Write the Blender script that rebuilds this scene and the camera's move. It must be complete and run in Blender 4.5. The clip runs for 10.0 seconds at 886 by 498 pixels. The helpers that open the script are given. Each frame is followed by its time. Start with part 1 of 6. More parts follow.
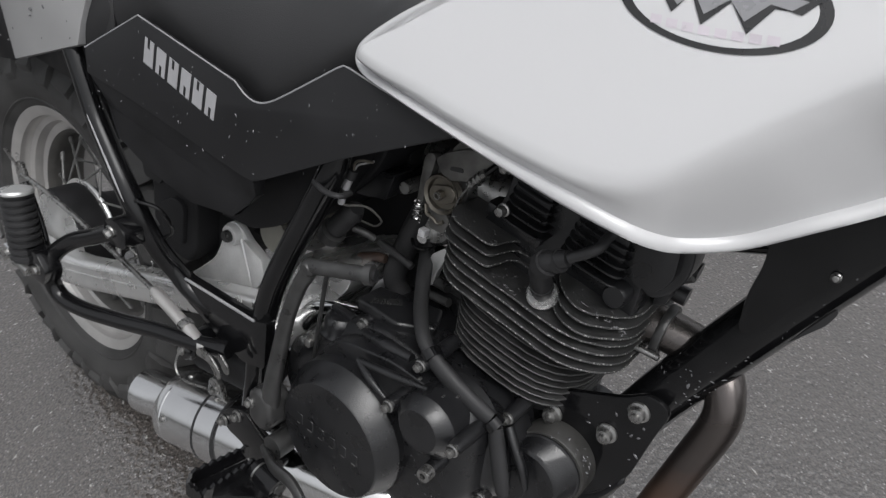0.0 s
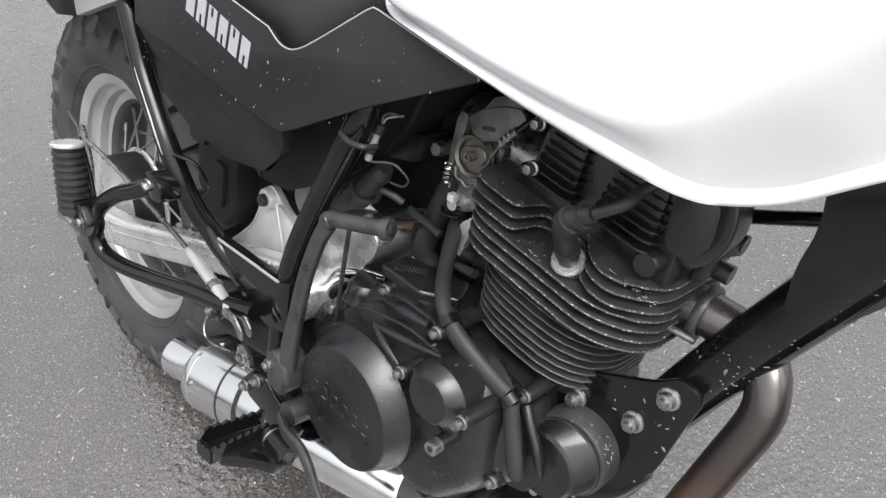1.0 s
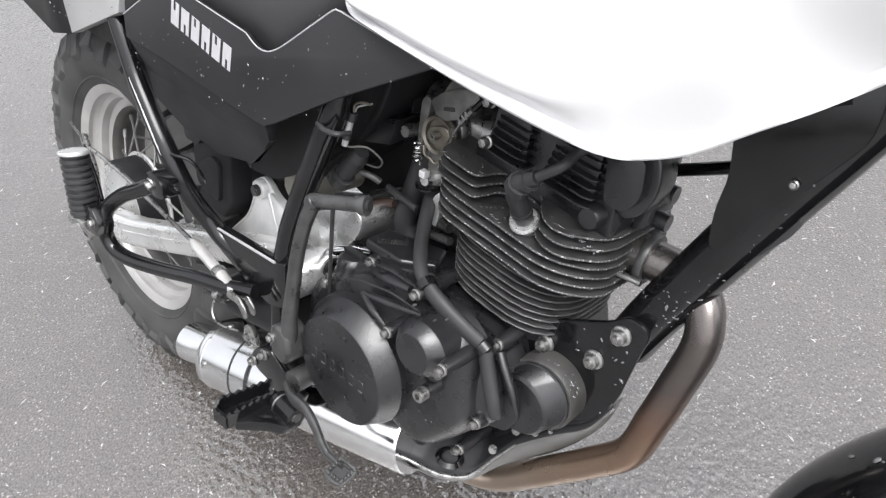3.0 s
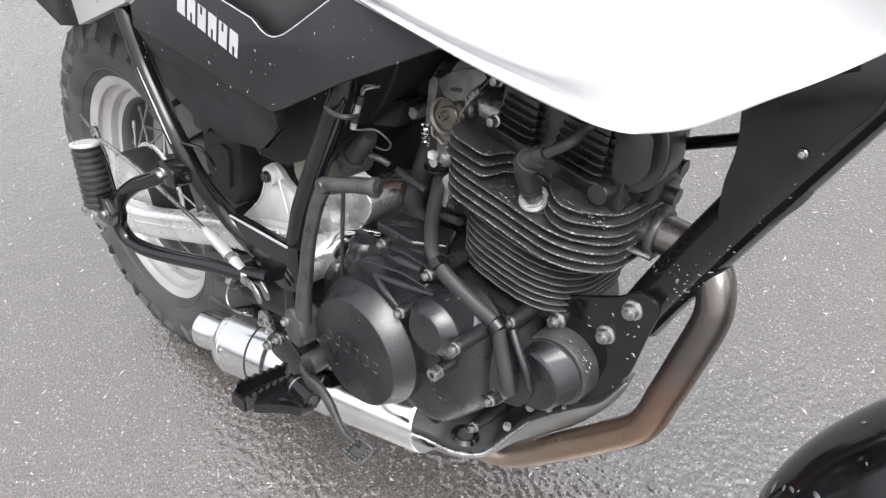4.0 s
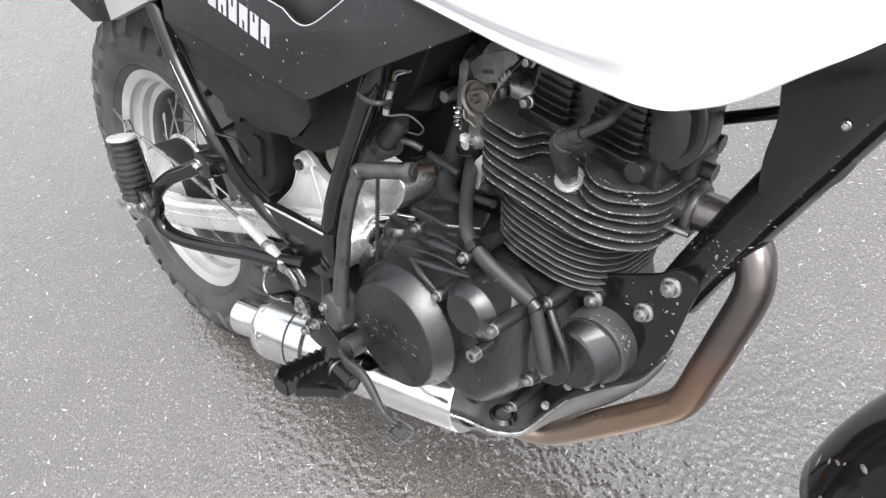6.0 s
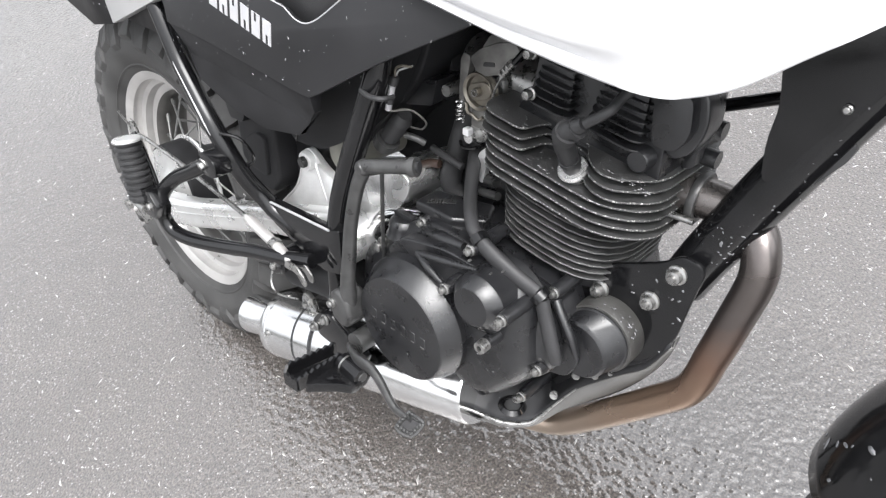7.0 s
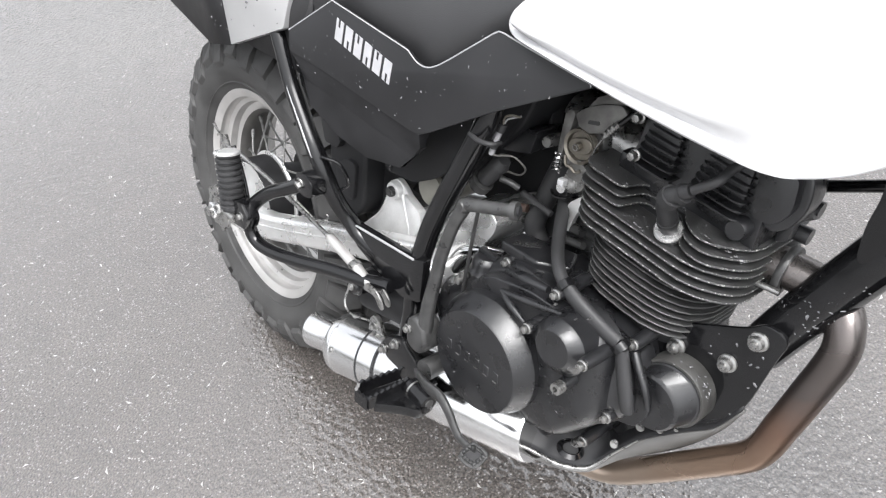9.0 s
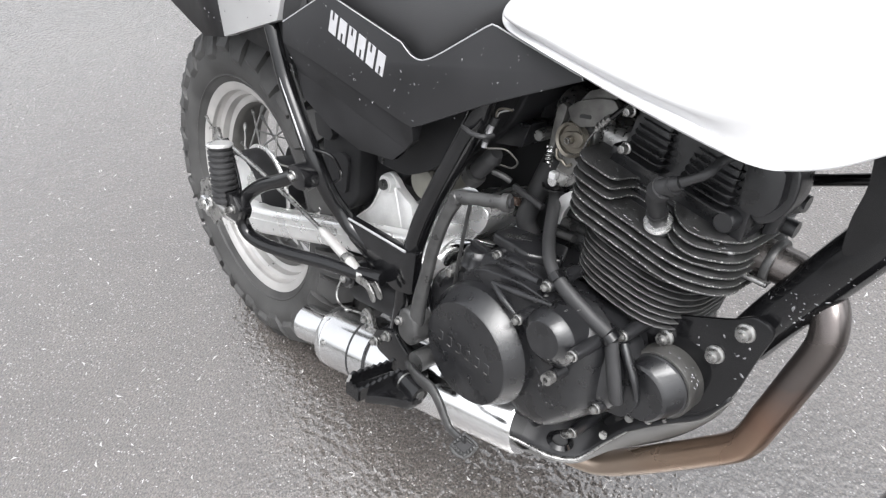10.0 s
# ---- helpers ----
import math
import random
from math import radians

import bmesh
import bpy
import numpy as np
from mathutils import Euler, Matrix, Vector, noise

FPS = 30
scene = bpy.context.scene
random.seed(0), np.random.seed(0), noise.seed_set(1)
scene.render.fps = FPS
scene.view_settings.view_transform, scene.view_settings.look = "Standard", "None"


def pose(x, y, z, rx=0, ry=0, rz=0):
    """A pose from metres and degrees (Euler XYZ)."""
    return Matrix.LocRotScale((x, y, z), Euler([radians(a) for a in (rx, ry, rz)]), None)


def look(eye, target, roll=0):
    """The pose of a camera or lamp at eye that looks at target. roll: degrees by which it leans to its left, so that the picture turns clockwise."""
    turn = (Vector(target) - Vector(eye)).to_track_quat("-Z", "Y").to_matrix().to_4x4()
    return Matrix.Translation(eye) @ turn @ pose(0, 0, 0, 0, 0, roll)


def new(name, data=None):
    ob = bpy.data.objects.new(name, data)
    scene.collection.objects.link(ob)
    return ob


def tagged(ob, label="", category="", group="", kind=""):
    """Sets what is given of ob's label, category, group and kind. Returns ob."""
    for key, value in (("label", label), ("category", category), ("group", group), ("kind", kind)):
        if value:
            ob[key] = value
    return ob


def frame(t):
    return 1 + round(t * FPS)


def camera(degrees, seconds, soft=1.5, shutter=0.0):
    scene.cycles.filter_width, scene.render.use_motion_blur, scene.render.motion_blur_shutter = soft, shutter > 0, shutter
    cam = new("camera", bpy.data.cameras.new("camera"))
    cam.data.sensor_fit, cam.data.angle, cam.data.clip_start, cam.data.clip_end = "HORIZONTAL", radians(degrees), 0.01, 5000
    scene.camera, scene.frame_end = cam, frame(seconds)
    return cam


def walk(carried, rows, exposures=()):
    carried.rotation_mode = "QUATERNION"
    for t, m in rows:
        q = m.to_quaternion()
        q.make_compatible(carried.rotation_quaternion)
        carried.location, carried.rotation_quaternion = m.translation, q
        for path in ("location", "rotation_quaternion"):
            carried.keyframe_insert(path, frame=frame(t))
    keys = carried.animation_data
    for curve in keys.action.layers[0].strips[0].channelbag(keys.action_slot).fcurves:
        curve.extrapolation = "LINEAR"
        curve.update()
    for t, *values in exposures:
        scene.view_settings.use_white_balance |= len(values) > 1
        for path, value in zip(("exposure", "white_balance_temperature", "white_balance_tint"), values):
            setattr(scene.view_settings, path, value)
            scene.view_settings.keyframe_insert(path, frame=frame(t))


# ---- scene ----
# ---------------------------------------------------------------- camera and walk
cam = camera(67.92, 10.0, 1.25, 0.4)
ROWS = [
    (0, (0.9126, -0.287, 0.997), (0.4561, 0.2742, 0.3067), -0.04),
    (0.2, (0.9283, -0.2768, 0.982), (0.4396, 0.2625, 0.2962), -0.69),
    (0.5, (0.9351, -0.2759, 0.954), (0.4143, 0.2397, 0.2736), -0.80),
    (1, (0.9477, -0.2725, 0.9406), (0.402, 0.2367, 0.275), -1.52),
    (1.5, (0.9661, -0.2744, 0.9668), (0.413, 0.2377, 0.3097), -5.28),
    (2, (0.9886, -0.2815, 0.9679), (0.4363, 0.2173, 0.2998), -4.82),
    (2.5, (1.0056, -0.2876, 0.9695), (0.4623, 0.2042, 0.2892), -5.55),
    (2.7, (1.0092, -0.2897, 0.9715), (0.4669, 0.2025, 0.2906), -5.76),
    (3.8, (1.0119, -0.2981, 0.976), (0.4718, 0.1754, 0.2802), -8.22),
    (4, (1.0141, -0.299, 0.974), (0.4729, 0.1703, 0.2762), -8.57),
    (4.5, (1.0143, -0.2985, 0.9748), (0.4817, 0.1729, 0.2719), -8.73),
    (5, (1.0129, -0.3002, 0.9773), (0.4747, 0.1566, 0.2691), -10.15),
    (5.5, (1.0136, -0.3019, 0.9773), (0.4692, 0.14, 0.2643), -11.32),
    (6, (1.0076, -0.3084, 0.9802), (0.4528, 0.1203, 0.2672), -12.45),
    (6.2, (1.0063, -0.3094, 0.9809), (0.4488, 0.1158, 0.2679), -12.83),
    (7.3, (1.0105, -0.3123, 0.9857), (0.4547, 0.1048, 0.2666), -14.60),
    (7.5, (1.0036, -0.316, 0.9911), (0.4456, 0.0991, 0.2726), -14.45),
    (7.8, (0.9943, -0.3264, 0.999), (0.4194, 0.0813, 0.2895), -13.25),
    (8, (0.9891, -0.3362, 1.0013), (0.4099, 0.0712, 0.2952), -12.01),
    (8.5, (0.9824, -0.3611, 1.0116), (0.3943, 0.0579, 0.3198), -9.54),
    (9, (0.982, -0.3706, 1.0189), (0.3785, 0.0511, 0.3421), -9.22),
    (9.5, (0.9828, -0.3756, 1.0186), (0.3815, 0.048, 0.3411), -8.68),
    (10, (0.9874, -0.3776, 1.017), (0.394, 0.0537, 0.3374), -8.13),
]
EXPOSURE = [(0.0, 0.26, 6400, 10), (0.5, 0.80, 6400, 10), (1.0, 1.27, 6400, 10), (2.0, 1.52, 6400, 10), (2.7, 1.58, 6400, 10),
            (4.5, 1.75, 6400, 10), (6.0, 1.84, 6400, 10), (8.5, 1.91, 6400, 10), (9.0, 1.80, 6400, 10), (10.0, 1.72, 6400, 10)]
walk(cam, [(t, look(e, g, r)) for t, e, g, r in ROWS], EXPOSURE)

# ---------------------------------------------------------------- sky and light (overcast)
world = bpy.data.worlds.new("overcast")
scene.world = world
world.use_nodes = True
wn, wl = world.node_tree.nodes, world.node_tree.links
sky = wn.new("ShaderNodeTexSky")
sky.sky_type, sky.sun_disc = "NISHITA", False
SUN_EL, SUN_ROT = 67.0, 116.0
sky.sun_elevation, sky.sun_rotation = radians(SUN_EL), radians(SUN_ROT)
sky.dust_density, sky.air_density = 6.0, 1.0
grey = wn.new("ShaderNodeHueSaturation")
grey.inputs["Saturation"].default_value = 0.12
wl.new(sky.outputs["Color"], grey.inputs["Color"])
wl.new(grey.outputs["Color"], wn["Background"].inputs["Color"])
wn["Background"].inputs["Strength"].default_value = 0.15
sun = new("sun", bpy.data.lights.new("sun", "SUN"))
sun.data.energy, sun.data.angle, sun.data.color = 0.65, radians(44), (1.0, 0.985, 0.97)
sun.matrix_world = look((0, 0, 8), (-3.05, 1.49, 0))


# ---------------------------------------------------------------- materials
def mat(name, color, rough=0.5, metal=0.0, coat=0.0, vary=0.12, scale=30.0, bump=0.0, bscale=400.0, rvary=0.12, spec=0.5, fine=0.0):
    """A surface with two scales of change in colour and gloss, and fine relief."""
    m = bpy.data.materials.new(name)
    m.use_nodes = True
    n, l = m.node_tree.nodes, m.node_tree.links
    p = n["Principled BSDF"]
    tc = n.new("ShaderNodeTexCoord")
    big, small = n.new("ShaderNodeTexNoise"), n.new("ShaderNodeTexNoise")
    big.inputs["Scale"].default_value, big.inputs["Detail"].default_value = scale, 5
    small.inputs["Scale"].default_value, small.inputs["Detail"].default_value = bscale, 3
    l.new(tc.outputs["Object"], big.inputs["Vector"])
    l.new(tc.outputs["Object"], small.inputs["Vector"])
    ramp = n.new("ShaderNodeValToRGB")
    c = np.array(color)
    ramp.color_ramp.elements[0].position, ramp.color_ramp.elements[1].position = 0.3, 0.72
    ramp.color_ramp.elements[0].color = (*np.clip(c * (1 - vary), 0, 1), 1)
    ramp.color_ramp.elements[1].color = (*np.clip(c * (1 + vary), 0, 1), 1)
    l.new(big.outputs["Fac"], ramp.inputs["Fac"])
    out = ramp.outputs["Color"]
    if fine:
        mix = n.new("ShaderNodeMix")
        mix.data_type, mix.blend_type = "RGBA", "OVERLAY"
        mix.inputs["Factor"].default_value = fine
        l.new(out, mix.inputs["A"])
        l.new(small.outputs["Fac"], mix.inputs["B"])
        out = mix.outputs["Result"]
    l.new(out, p.inputs["Base Color"])
    mr = n.new("ShaderNodeMapRange")
    mr.inputs["From Min"].default_value, mr.inputs["From Max"].default_value = 0.3, 0.7
    mr.inputs["To Min"].default_value, mr.inputs["To Max"].default_value = max(0.02, rough - rvary), min(1, rough + rvary)
    l.new(big.outputs["Fac"], mr.inputs["Value"])
    l.new(mr.outputs["Result"], p.inputs["Roughness"])
    p.inputs["Metallic"].default_value = metal
    p.inputs["Specular IOR Level"].default_value = spec
    p.inputs["Coat Weight"].default_value = coat
    p.inputs["Coat Roughness"].default_value = 0.08
    if bump:
        b = n.new("ShaderNodeBump")
        b.inputs["Strength"].default_value, b.inputs["Distance"].default_value = bump, 0.001
        l.new(small.outputs["Fac"], b.inputs["Height"])
        l.new(b.outputs["Normal"], p.inputs["Normal"])
    return m


M_WHITE = mat("white_paint", (0.51, 0.51, 0.517), 0.3, 0, 0.6, 0.0, 8, 0, 200, 0.0)
M_PANEL = mat("black_plastic", (0.013, 0.013, 0.014), 0.42, 0, 0, 0.2, 14, 0.06, 900, 0.08, 0.28)
M_VINYL = mat("seat_vinyl", (0.018, 0.018, 0.019), 0.48, 0, 0, 0.15, 12, 0.25, 1100, 0.06, 0.42)
M_FRAME = mat("black_frame_paint", (0.005, 0.005, 0.0055), 0.12, 0, 0.0, 0.3, 30, 0.03, 500, 0.08, 0.46)
M_ENGINE = mat("black_engine_paint", (0.0095, 0.0096, 0.0106), 0.30, 0.0, 0, 0.35, 45, 0.2, 700, 0.08, 0.60)
M_FIN = mat("fin_paint", (0.033, 0.033, 0.033), 0.5, 0.0, 0, 0.4, 60, 0.3, 600, 0.12, 0.6)
M_RIMFIN = mat("chipped_fin_rim", (0.036, 0.036, 0.036), 0.5, 0.1, 0, 0.3, 60, 0.3, 600, 0.12)


def chipped(m, lo, hi, scale, pale):
    """Bare metal showing through the paint in small ragged chips."""
    n, l = m.node_tree.nodes, m.node_tree.links
    p = n["Principled BSDF"]
    tc, ns, r, x = n.new("ShaderNodeTexCoord"), n.new("ShaderNodeTexNoise"), n.new("ShaderNodeMapRange"), n.new("ShaderNodeMix")
    ns.inputs["Scale"].default_value, ns.inputs["Detail"].default_value = scale, 6
    r.inputs["From Min"].default_value, r.inputs["From Max"].default_value = lo, hi
    x.data_type = "RGBA"
    l.new(tc.outputs["Object"], ns.inputs["Vector"])
    l.new(ns.outputs["Fac"], r.inputs["Value"])
    l.new(r.outputs["Result"], x.inputs["Factor"])
    l.new(p.inputs["Base Color"].links[0].from_socket, x.inputs["A"])
    x.inputs["B"].default_value = (*pale, 1)
    l.new(x.outputs["Result"], p.inputs["Base Color"])


M_LOWFIN = mat("fin_rim", (0.036, 0.036, 0.036), 0.5, 0.1, 0, 0.4, 60, 0.3, 600, 0.12)
chipped(M_LOWFIN, 0.62, 0.72, 520, (0.30, 0.30, 0.29))
chipped(M_RIMFIN, 0.55, 0.66, 460, (0.40, 0.40, 0.39))
M_RUBBER = mat("tyre_rubber", (0.036, 0.0355, 0.035), 0.62, 0, 0, 0.45, 22, 0.3, 500, 0.1, 0.4)
M_HOSE = mat("rubber_hose", (0.020, 0.020, 0.021), 0.55, 0, 0, 0.25, 30, 0.1, 500, 0.1, 0.4)
M_ALU = mat("cast_aluminium", (0.66, 0.66, 0.655), 0.30, 0.75, 0, 0.08, 35, 0.05, 500, 0.08, fine=0.06)
M_RIM = mat("rim_silver", (0.45, 0.44, 0.43), 0.36, 0.55, 0, 0.14, 20, 0.05, 600, 0.1)
# dark grey that carries the shade inside the rim; also colours the wires
M_WELL = mat("well_shade_and_wire_grey", (0.075, 0.072, 0.068), 0.6, 0.2, 0, 0.3, 40, 0.2, 500, 0.1)
M_BAND = mat("dull_grey_band", (0.046, 0.045, 0.043), 0.55, 0.2, 0, 0.3, 40, 0.2, 500, 0.1)
M_SPOKE = mat("dull_spoke_steel", (0.13, 0.13, 0.127), 0.45, 0.3, 0, 0.25, 90, 0.1, 600, 0.1)
M_PLATE = mat("silver_paint", (0.62, 0.62, 0.615), 0.42, 0.45, 0, 0.12, 40, 0.15, 500, 0.12, fine=0.15)
M_CAST = mat("polished_casting", (0.70, 0.70, 0.695), 0.26, 0.85, 0, 0.08, 30, 0.1, 400, 0.08)
M_CHROME = mat("polished_steel", (0.72, 0.72, 0.72), 0.16, 1.0, 0, 0.06, 14, 0.03, 700, 0.07)
M_ZINC = mat("zinc_plate", (0.30, 0.297, 0.29), 0.32, 0.9, 0, 0.3, 120, 0.15, 700, 0.15)
M_DULLZN = mat("dull_zinc_bracket", (0.135, 0.132, 0.126), 0.45, 0.4, 0, 0.35, 70, 0.15, 600, 0.12)
M_BRASS = mat("yellow_zinc", (0.175, 0.160, 0.135), 0.36, 0.7, 0, 0.25, 90, 0.1, 700, 0.12)
M_GREYP = mat("grey_plastic", (0.26, 0.26, 0.262), 0.4, 0, 0, 0.1, 10, 0.05, 700, 0.08)
M_DUCT = mat("aged_plastic", (0.16, 0.155, 0.135), 0.45, 0, 0, 0.2, 25, 0.05, 700, 0.08)
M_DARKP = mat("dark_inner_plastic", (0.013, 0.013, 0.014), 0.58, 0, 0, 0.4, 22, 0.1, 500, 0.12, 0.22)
M_KICK = mat("worn_grey_metal", (0.042, 0.042, 0.042), 0.38, 0.3, 0, 0.35, 60, 0.15, 600, 0.14)
M_SILVER = mat("silver_mark_and_highlight", (0.30, 0.30, 0.31), 0.42, 0.1, 0, 0.05, 60)
M_DECALK = mat("black_marking", (0.015, 0.015, 0.016), 0.3, 0, 0.2, 0.05, 40)
M_DECALG = mat("grey_marking", (0.22, 0.22, 0.23), 0.3, 0, 0.2, 0.08, 40)
M_DECALL = mat("pale_marking", (0.50, 0.46, 0.50), 0.35, 0, 0.2, 0.08, 60)
M_DROP = mat("water_drop", (0.10, 0.10, 0.105), 0.06, 0.0, 0, 0.3, 300, spec=0.9)
M_RED = mat("rust_brown_pipe", (0.030, 0.018, 0.013), 0.5, 0, 0, 0.3, 60)


M_PANALU = mat("dull_aluminium", (0.115, 0.113, 0.11), 0.55, 0.2, 0, 0.15, 25, 0.1, 500, 0.12)


def header_steel():
    """Bare steel pipe, straw-brown where it runs hot, darker at the bends."""
    m = mat("heat_tinted_steel", (0.36, 0.25, 0.17), 0.3, 0.85, 0, 0.3, 9, 0.06, 900, 0.12)
    n, l = m.node_tree.nodes, m.node_tree.links
    p = n["Principled BSDF"]
    tc = n.new("ShaderNodeTexCoord")
    sep = n.new("ShaderNodeSeparateXYZ")
    l.new(tc.outputs["Object"], sep.inputs["Vector"])
    ns = n.new("ShaderNodeTexNoise")
    ns.inputs["Scale"].default_value, ns.inputs["Detail"].default_value = 22, 4
    l.new(tc.outputs["Object"], ns.inputs["Vector"])
    ad = n.new("ShaderNodeMath")
    ad.operation = "MULTIPLY_ADD"
    ad.inputs[1].default_value = 0.10
    l.new(ns.outputs["Fac"], ad.inputs[0])
    l.new(sep.outputs["Z"], ad.inputs[2])
    r = n.new("ShaderNodeValToRGB")
    e = r.color_ramp.elements
    mr = n.new("ShaderNodeMapRange")
    mr.inputs["From Min"].default_value, mr.inputs["From Max"].default_value = 0.0, 0.36
    l.new(ad.outputs["Value"], mr.inputs["Value"])
    e[0].position, e[0].color = 0.0, (0.24, 0.195, 0.158, 1)
    e[1].position, e[1].color = 1.0, (0.14, 0.13, 0.125, 1)
    for pos, col in ((0.35, (0.225, 0.158, 0.115, 1)), (0.55, (0.165, 0.106, 0.08, 1)), (0.72, (0.10, 0.085, 0.08, 1))):
        k = e.new(pos)
        k.color = col
    l.new(mr.outputs["Result"], r.inputs["Fac"])
    l.new(r.outputs["Color"], p.inputs["Base Color"])
    return m


M_HEADER = header_steel()


def asphalt():
    """Wet worn asphalt: dark binder, pale chips, damp and drier patches."""
    m = bpy.data.materials.new("wet_asphalt")
    m.use_nodes = True
    n, l = m.node_tree.nodes, m.node_tree.links
    p = n["Principled BSDF"]
    tc = n.new("ShaderNodeTexCoord")

    def tex(kind, scale, detail=4, feature=None):
        t = n.new(kind)
        t.inputs["Scale"].default_value = scale
        if kind == "ShaderNodeTexNoise":
            t.inputs["Detail"].default_value = detail
        if feature:
            t.feature = feature
        l.new(tc.outputs["Object"], t.inputs["Vector"])
        return t

    def ramp(src, a, ca, b, cb):
        r = n.new("ShaderNodeValToRGB")
        r.color_ramp.elements[0].position, r.color_ramp.elements[1].position = a, b
        r.color_ramp.elements[0].color, r.color_ramp.elements[1].color = (*ca, 1), (*cb, 1)
        l.new(src, r.inputs["Fac"])
        return r.outputs["Color"]

    def mix(f, a, b, kind="MIX"):
        x = n.new("ShaderNodeMix")
        x.data_type, x.blend_type = "RGBA", kind
        for k, v in (("Factor", f), ("A", a), ("B", b)):
            if isinstance(v, (int, float)):
                x.inputs[k].default_value = v
            elif isinstance(v, tuple):
                x.inputs[k].default_value = (*v, 1)
            else:
                l.new(v, x.inputs[k])
        return x.outputs["Result"]

    patch, mid, fine = tex("ShaderNodeTexNoise", 1.3, 5), tex("ShaderNodeTexNoise", 14, 5), tex("ShaderNodeTexNoise", 260, 3)
    film = tex("ShaderNodeTexVoronoi", 108, feature="SMOOTH_F1")
    stones = tex("ShaderNodeTexVoronoi", 230)
    base = ramp(patch.outputs["Fac"], 0.3, (0.044, 0.036, 0.031), 0.7, (0.058, 0.050, 0.044))
    base = mix(0.3, base, ramp(mid.outputs["Fac"], 0.3, (0.3, 0.3, 0.3), 0.75, (0.7, 0.7, 0.7)), "OVERLAY")
    base = mix(0.7, base, ramp(fine.outputs["Fac"], 0.38, (0.06, 0.06, 0.06), 0.62, (0.94, 0.94, 0.94)), "OVERLAY")
    sepc = n.new("ShaderNodeSeparateColor")
    l.new(stones.outputs["Color"], sepc.inputs["Color"])
    some = ramp(sepc.outputs["Red"], 0.80, (0, 0, 0), 0.95, (1, 1, 1))
    core = ramp(stones.outputs["Distance"], 0.25, (0.7, 0.7, 0.7), 0.5, (0, 0, 0))
    base = mix(mix(1.0, some, core, "MULTIPLY"), base, (0.30, 0.29, 0.28))
    l.new(base, p.inputs["Base Color"])
    p.inputs["Roughness"].default_value = 0.5
    # the film of rain water on top
    p.inputs["Coat Weight"].default_value, p.inputs["Coat IOR"].default_value = 1.0, 2.1
    mr = n.new("ShaderNodeMapRange")
    mr.inputs["From Min"].default_value, mr.inputs["From Max"].default_value = 0.3, 0.7
    mr.inputs["To Min"].default_value, mr.inputs["To Max"].default_value = 0.05, 0.13
    l.new(mid.outputs["Fac"], mr.inputs["Value"])
    l.new(mr.outputs["Result"], p.inputs["Coat Roughness"])
    b1, b2, b3 = (n.new("ShaderNodeBump") for _ in range(3))
    b1.inputs["Strength"].default_value, b1.inputs["Distance"].default_value = 0.8, 0.003
    b2.inputs["Strength"].default_value, b2.inputs["Distance"].default_value = 0.9, 0.004
    b3.inputs["Strength"].default_value, b3.inputs["Distance"].default_value = 0.46, 0.0055
    l.new(stones.outputs["Distance"], b1.inputs["Height"])
    l.new(fine.outputs["Fac"], b2.inputs["Height"])
    l.new(b1.outputs["Normal"], b2.inputs["Normal"])
    l.new(b2.outputs["Normal"], p.inputs["Normal"])
    l.new(film.outputs["Distance"], b3.inputs["Height"])
    b3.invert = True
    l.new(b3.outputs["Normal"], p.inputs["Coat Normal"])
    return m


M_ASPHALT = asphalt()
M_CHIP = mat("pale_stone_chip", (0.29, 0.283, 0.272), 0.5, 0, 0, 0.4, 90, 0.2, 500)


# ---------------------------------------------------------------- mesh helpers (metres, in the frame of the thing)
def part(name, bm, material, parent, label="", smooth=40):
    """Links a bmesh as one mesh object under a thing or a part."""
    me = bpy.data.meshes.new(name)
    bmesh.ops.recalc_face_normals(bm, faces=bm.faces)
    bm.to_mesh(me)
    bm.free()
    return put(name, me, material, parent, label, smooth)


def put(name, me, material, parent, label="", smooth=40):
    if smooth:
        for f in me.polygons:
            f.use_smooth = True
        me.set_sharp_from_angle(angle=radians(smooth))
    if material and not me.materials:
        me.materials.append(material)
    ob = new(name, me)
    ob.parent = parent
    if label:
        tagged(ob, label)
    return ob


def again(ob, parent, m):
    """One more object on the same mesh, at the pose m within its parent."""
    o = new(ob.name.split(".")[0], ob.data)
    o.parent = parent
    o.matrix_basis = m
    return o


def curve(pts, n=8):
    """Points along a smooth line through the given ones."""
    p = [Vector(q) for q in pts]
    p = [2 * p[0] - p[1]] + p + [2 * p[-1] - p[-2]]
    out = []
    for i in range(1, len(p) - 2):
        for k in range(n):
            t = k / n
            out.append(0.5 * ((2 * p[i]) + (p[i + 1] - p[i - 1]) * t + (2 * p[i - 1] - 5 * p[i] + 4 * p[i + 1] - p[i + 2]) * t * t
                              + (3 * p[i] - p[i - 1] - 3 * p[i + 1] + p[i + 2]) * t ** 3))
    return out + [p[-2]]


